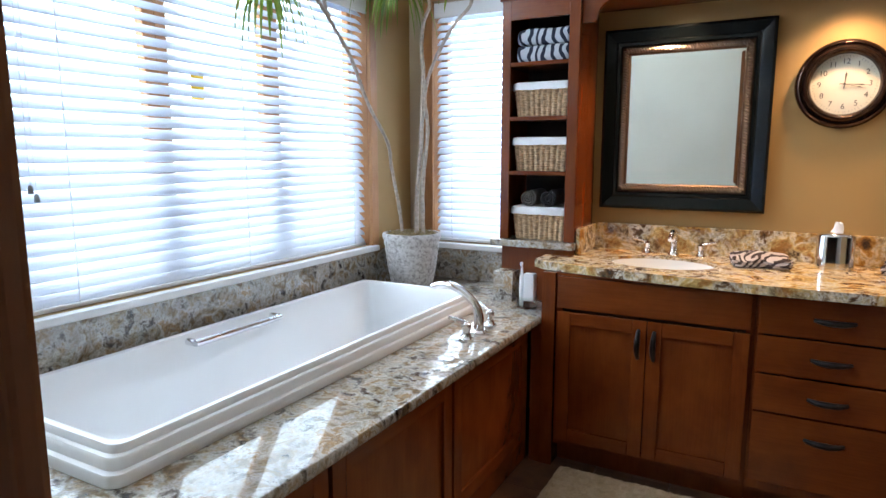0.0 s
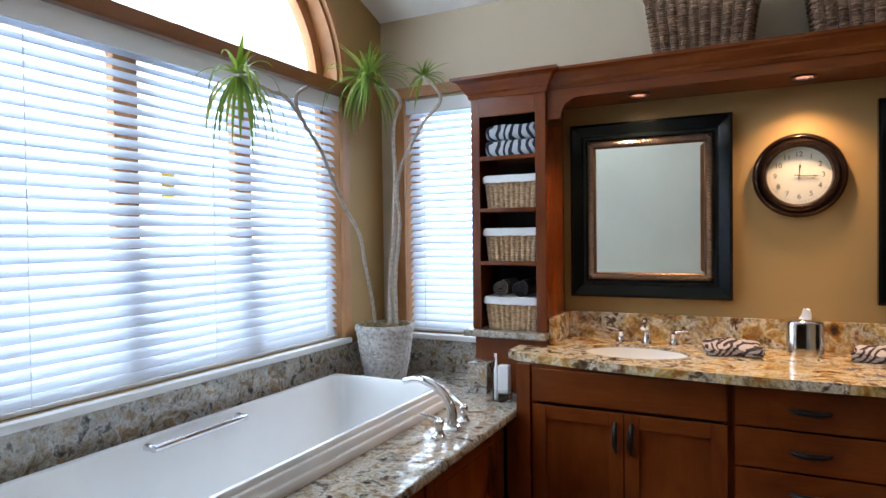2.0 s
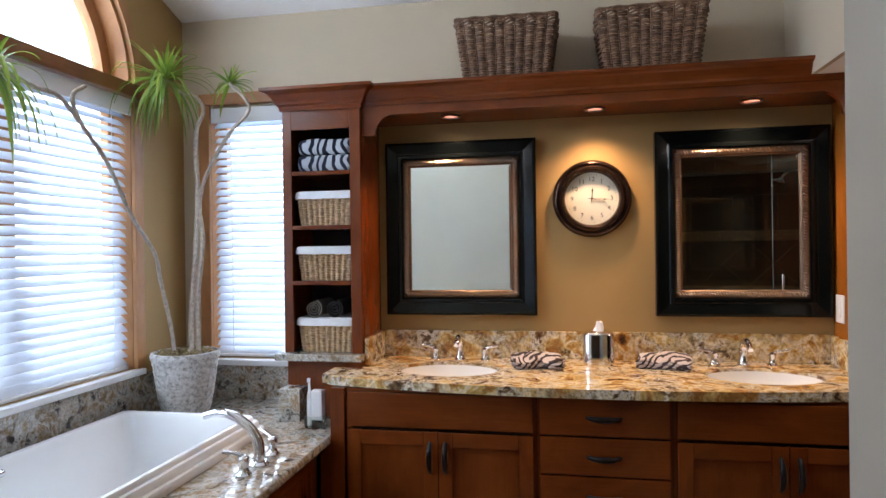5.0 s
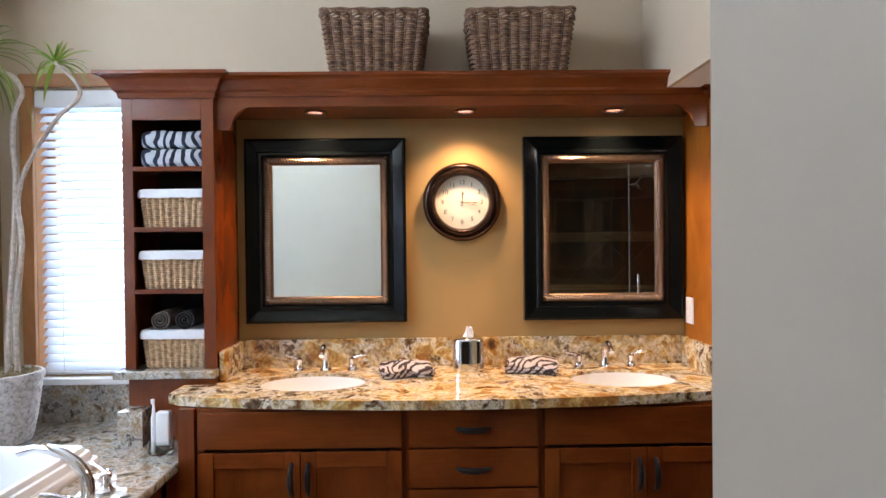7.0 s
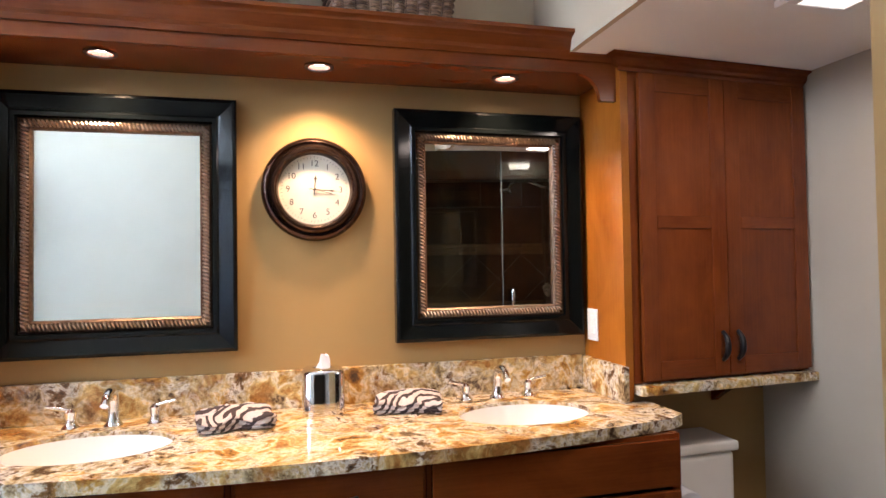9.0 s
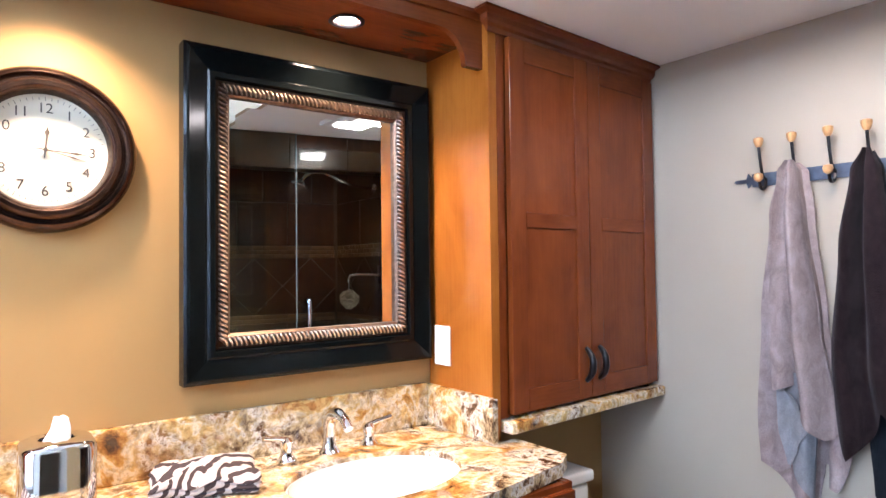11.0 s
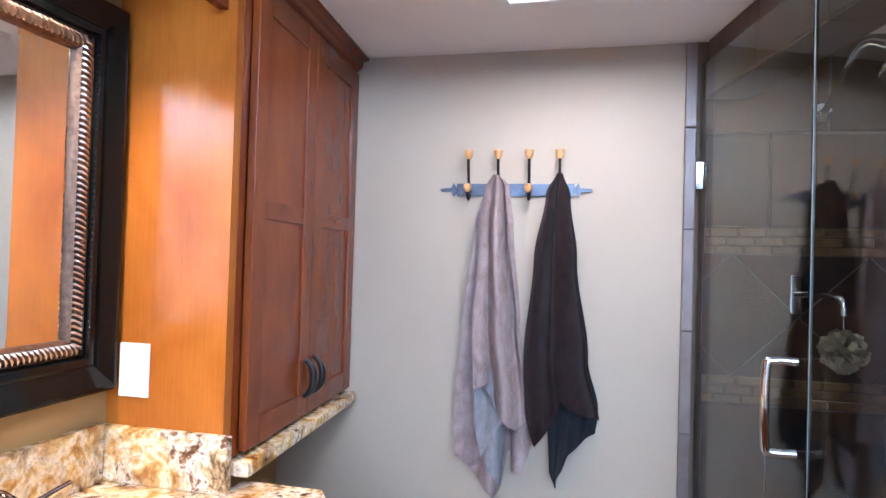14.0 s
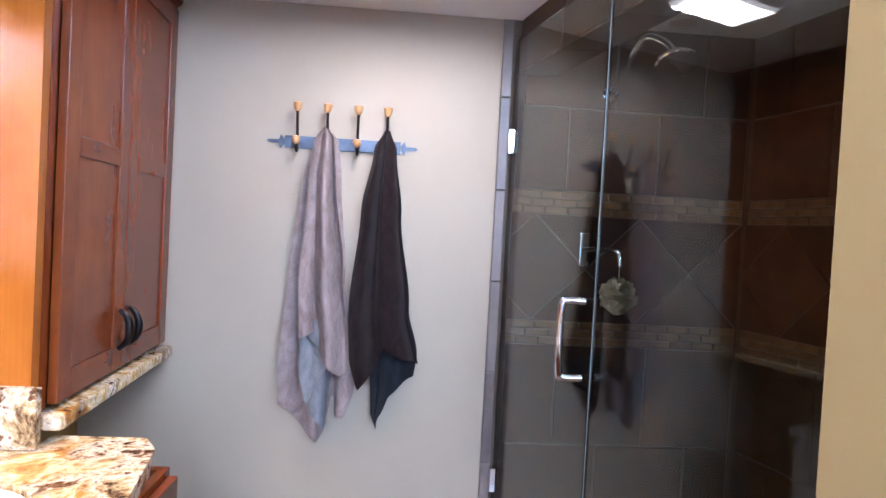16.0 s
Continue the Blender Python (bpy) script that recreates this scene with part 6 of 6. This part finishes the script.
# ---- toilet ----
def toilet():
    cx = 1.525
    g = thing("toilet", (cx, YN, 0.0), "white two-piece toilet with a closed lid under the granite ledge", "toilet")
    part("tank", B(-0.215, 0.215, -0.205, -0.004, 0.38, 0.662, bevel=0.022, seg=3), M_PORC, g, smooth=True)
    part("tank_lid", B(-0.228, 0.228, -0.215, -0.003, 0.663, 0.70, bevel=0.012, seg=3), M_PORC, g, smooth=True)
    part("flush_lever", tube(bmesh.new(), [(-0.15, -0.206, 0.64), (-0.15, -0.225, 0.64), (-0.10, -0.232, 0.635), (-0.07, -0.232, 0.63)], 0.006, 8), M_CHROME, g, smooth=True)
    bm = bmesh.new()
    prof = [(0.10, 0.13, 0.0), (0.105, 0.14, 0.02), (0.09, 0.12, 0.10), (0.11, 0.14, 0.22), (0.165, 0.20, 0.33), (0.18, 0.235, 0.385), (0.175, 0.23, 0.395)]
    rings = []
    for rx, ry, z in prof:
        rings.append([bm.verts.new((rx * math.cos(a), -0.43 + (0.16 - z * 0.4) * 0.3 + ry * math.sin(a) - (0.02 if math.sin(a) < 0 else 0) * 1.0, z)) for a in (2 * math.pi * i / 40 for i in range(40))])
    for a, b in zip(rings, rings[1:]):
        for i in range(40):
            bm.faces.new((a[i], a[(i + 1) % 40], b[(i + 1) % 40], b[i]))
    bm.faces.new(rings[0][::-1])
    bm.faces.new(rings[-1])
    box(bm, -0.10, 0.10, -0.30, -0.02, 0.0, 0.379, 0.03, 3)
    part("bowl", bm, M_PORC, g, smooth=True)
    for name, z0, z1, s in (("seat", 0.397, 0.415, 1.0), ("lid", 0.416, 0.436, 0.985)):
        bm = bmesh.new()
        o = [(0.185 * s * math.cos(a), -0.45 + (0.25 if math.sin(a) < 0 else 0.20) * s * math.sin(a)) for a in (2 * math.pi * i / 44 for i in range(44))]
        prism(bm, o, 2, z0, z1)
        es = [e for e in bm.edges if abs(e.verts[0].co.z - e.verts[1].co.z) < 1e-6]
        bmesh.ops.bevel(bm, geom=es, offset=0.006, segments=3, affect="EDGES")
        part(name, bm, M_PORC, g, smooth=True)


toilet()
paper_holder()


def rug():
    bm = bmesh.new()
    x0, x1, y0, y1 = -0.70, 0.28, 1.45, 2.055
    nx, ny = 110, 70
    g = [[None] * (nx + 1) for _ in range(ny + 1)]
    for j in range(ny + 1):
        for i in range(nx + 1):
            x, y = x0 + (x1 - x0) * i / nx, y0 + (y1 - y0) * j / ny
            e = min(i, nx - i, j, ny - j)
            h = 0.022 * min(1, e / 3) ** 0.5 + (random.uniform(-0.004, 0.005) if e else 0)
            g[j][i] = bm.verts.new((x + random.uniform(-0.003, 0.003), y + random.uniform(-0.003, 0.003), max(0.002, h)))
    for j in range(ny):
        for i in range(nx):
            bm.faces.new((g[j][i], g[j][i + 1], g[j + 1][i + 1], g[j + 1][i]))
    part("bath_mat", bm, M_RUG, None, "cream shaggy bath mat on the tiled floor", category="rug", smooth=True)


rug()


# ---- shower valve and puff ----
def puff():
    g = thing("bath_puff", (1.862, 0.962, 1.185), "beige mesh bath puff hanging from the shower valve lever", "bath puff")
    bm = bmesh.new()
    rnd = random.Random(5)
    for i in range(42):
        d = Vector((rnd.uniform(-1, 1), rnd.uniform(-1, 1), rnd.uniform(-1, 1))).normalized()
        a = d.orthogonal().normalized()
        b = d.cross(a)
        c = d * 0.036
        ring = []
        for k in range(10):
            t = 2 * math.pi * k / 10
            ring.append(c + (a * math.cos(t) + b * math.sin(t)) * 0.033 * (1 + 0.25 * math.sin(3 * t)) + d * 0.012 * math.sin(2 * t + i))
        tip = bm.verts.new(c - d * 0.012)
        vs = [bm.verts.new(p) for p in ring]
        for k in range(10):
            bm.faces.new((tip, vs[k], vs[(k + 1) % 10]))
    part("mesh_ruffle", bm, plain("beige_mesh", (0.42, 0.36, 0.26), 0.8, 0, 0.2, 50), g, kind="stuff")
    part("loop", tube(bmesh.new(), [(0, 0, 0.03), (0.0, 0.001, 0.088)], 0.0012, 6), M_LINER, g)
    h = thing("shower_valve", (XE - 0.0185, 1.025, 1.32), "chrome shower valve with a wall plate and a bent lever", "shower valve")
    part("wall_plate", B(-0.008, 0.0, -0.016, 0.016, -0.055, 0.055, bevel=0.003), M_CHROME, h)
    part("lever", tube(bmesh.new(), bez([(-0.008, 0, 0.0), (-0.09, -0.03, 0.005), (-0.155, -0.055, 0.0), (-0.168, -0.062, -0.02), (-0.17, -0.063, -0.045)], 5), 0.009, 10), M_CHROME, h, smooth=True)


puff()


# ---- floor tiles ----
def floor_tiles():
    bm = bmesh.new()
    s, gap = 0.305, 0.004
    box(bm, gap / 2, s - gap / 2, gap / 2, s - gap / 2, -0.0115, 0.0, 0.0015, 1)
    me = bpy.data.meshes.new("tile")
    bm.to_mesh(me)
    bm.free()
    me.materials.append(M_FLOORTILE)
    for i in range(-3, 7):
        for j in range(-2, 9):
            x, y = i * s + 0.05, j * s
            if y < -0.1 and x > 0.3 or y > 2.4 and x < 1.2 or x < -1.0:
                continue
            ob = new("tile", me)
            ob.parent = FLOOR
            ob.location = (x, y, 0.0)


floor_tiles()
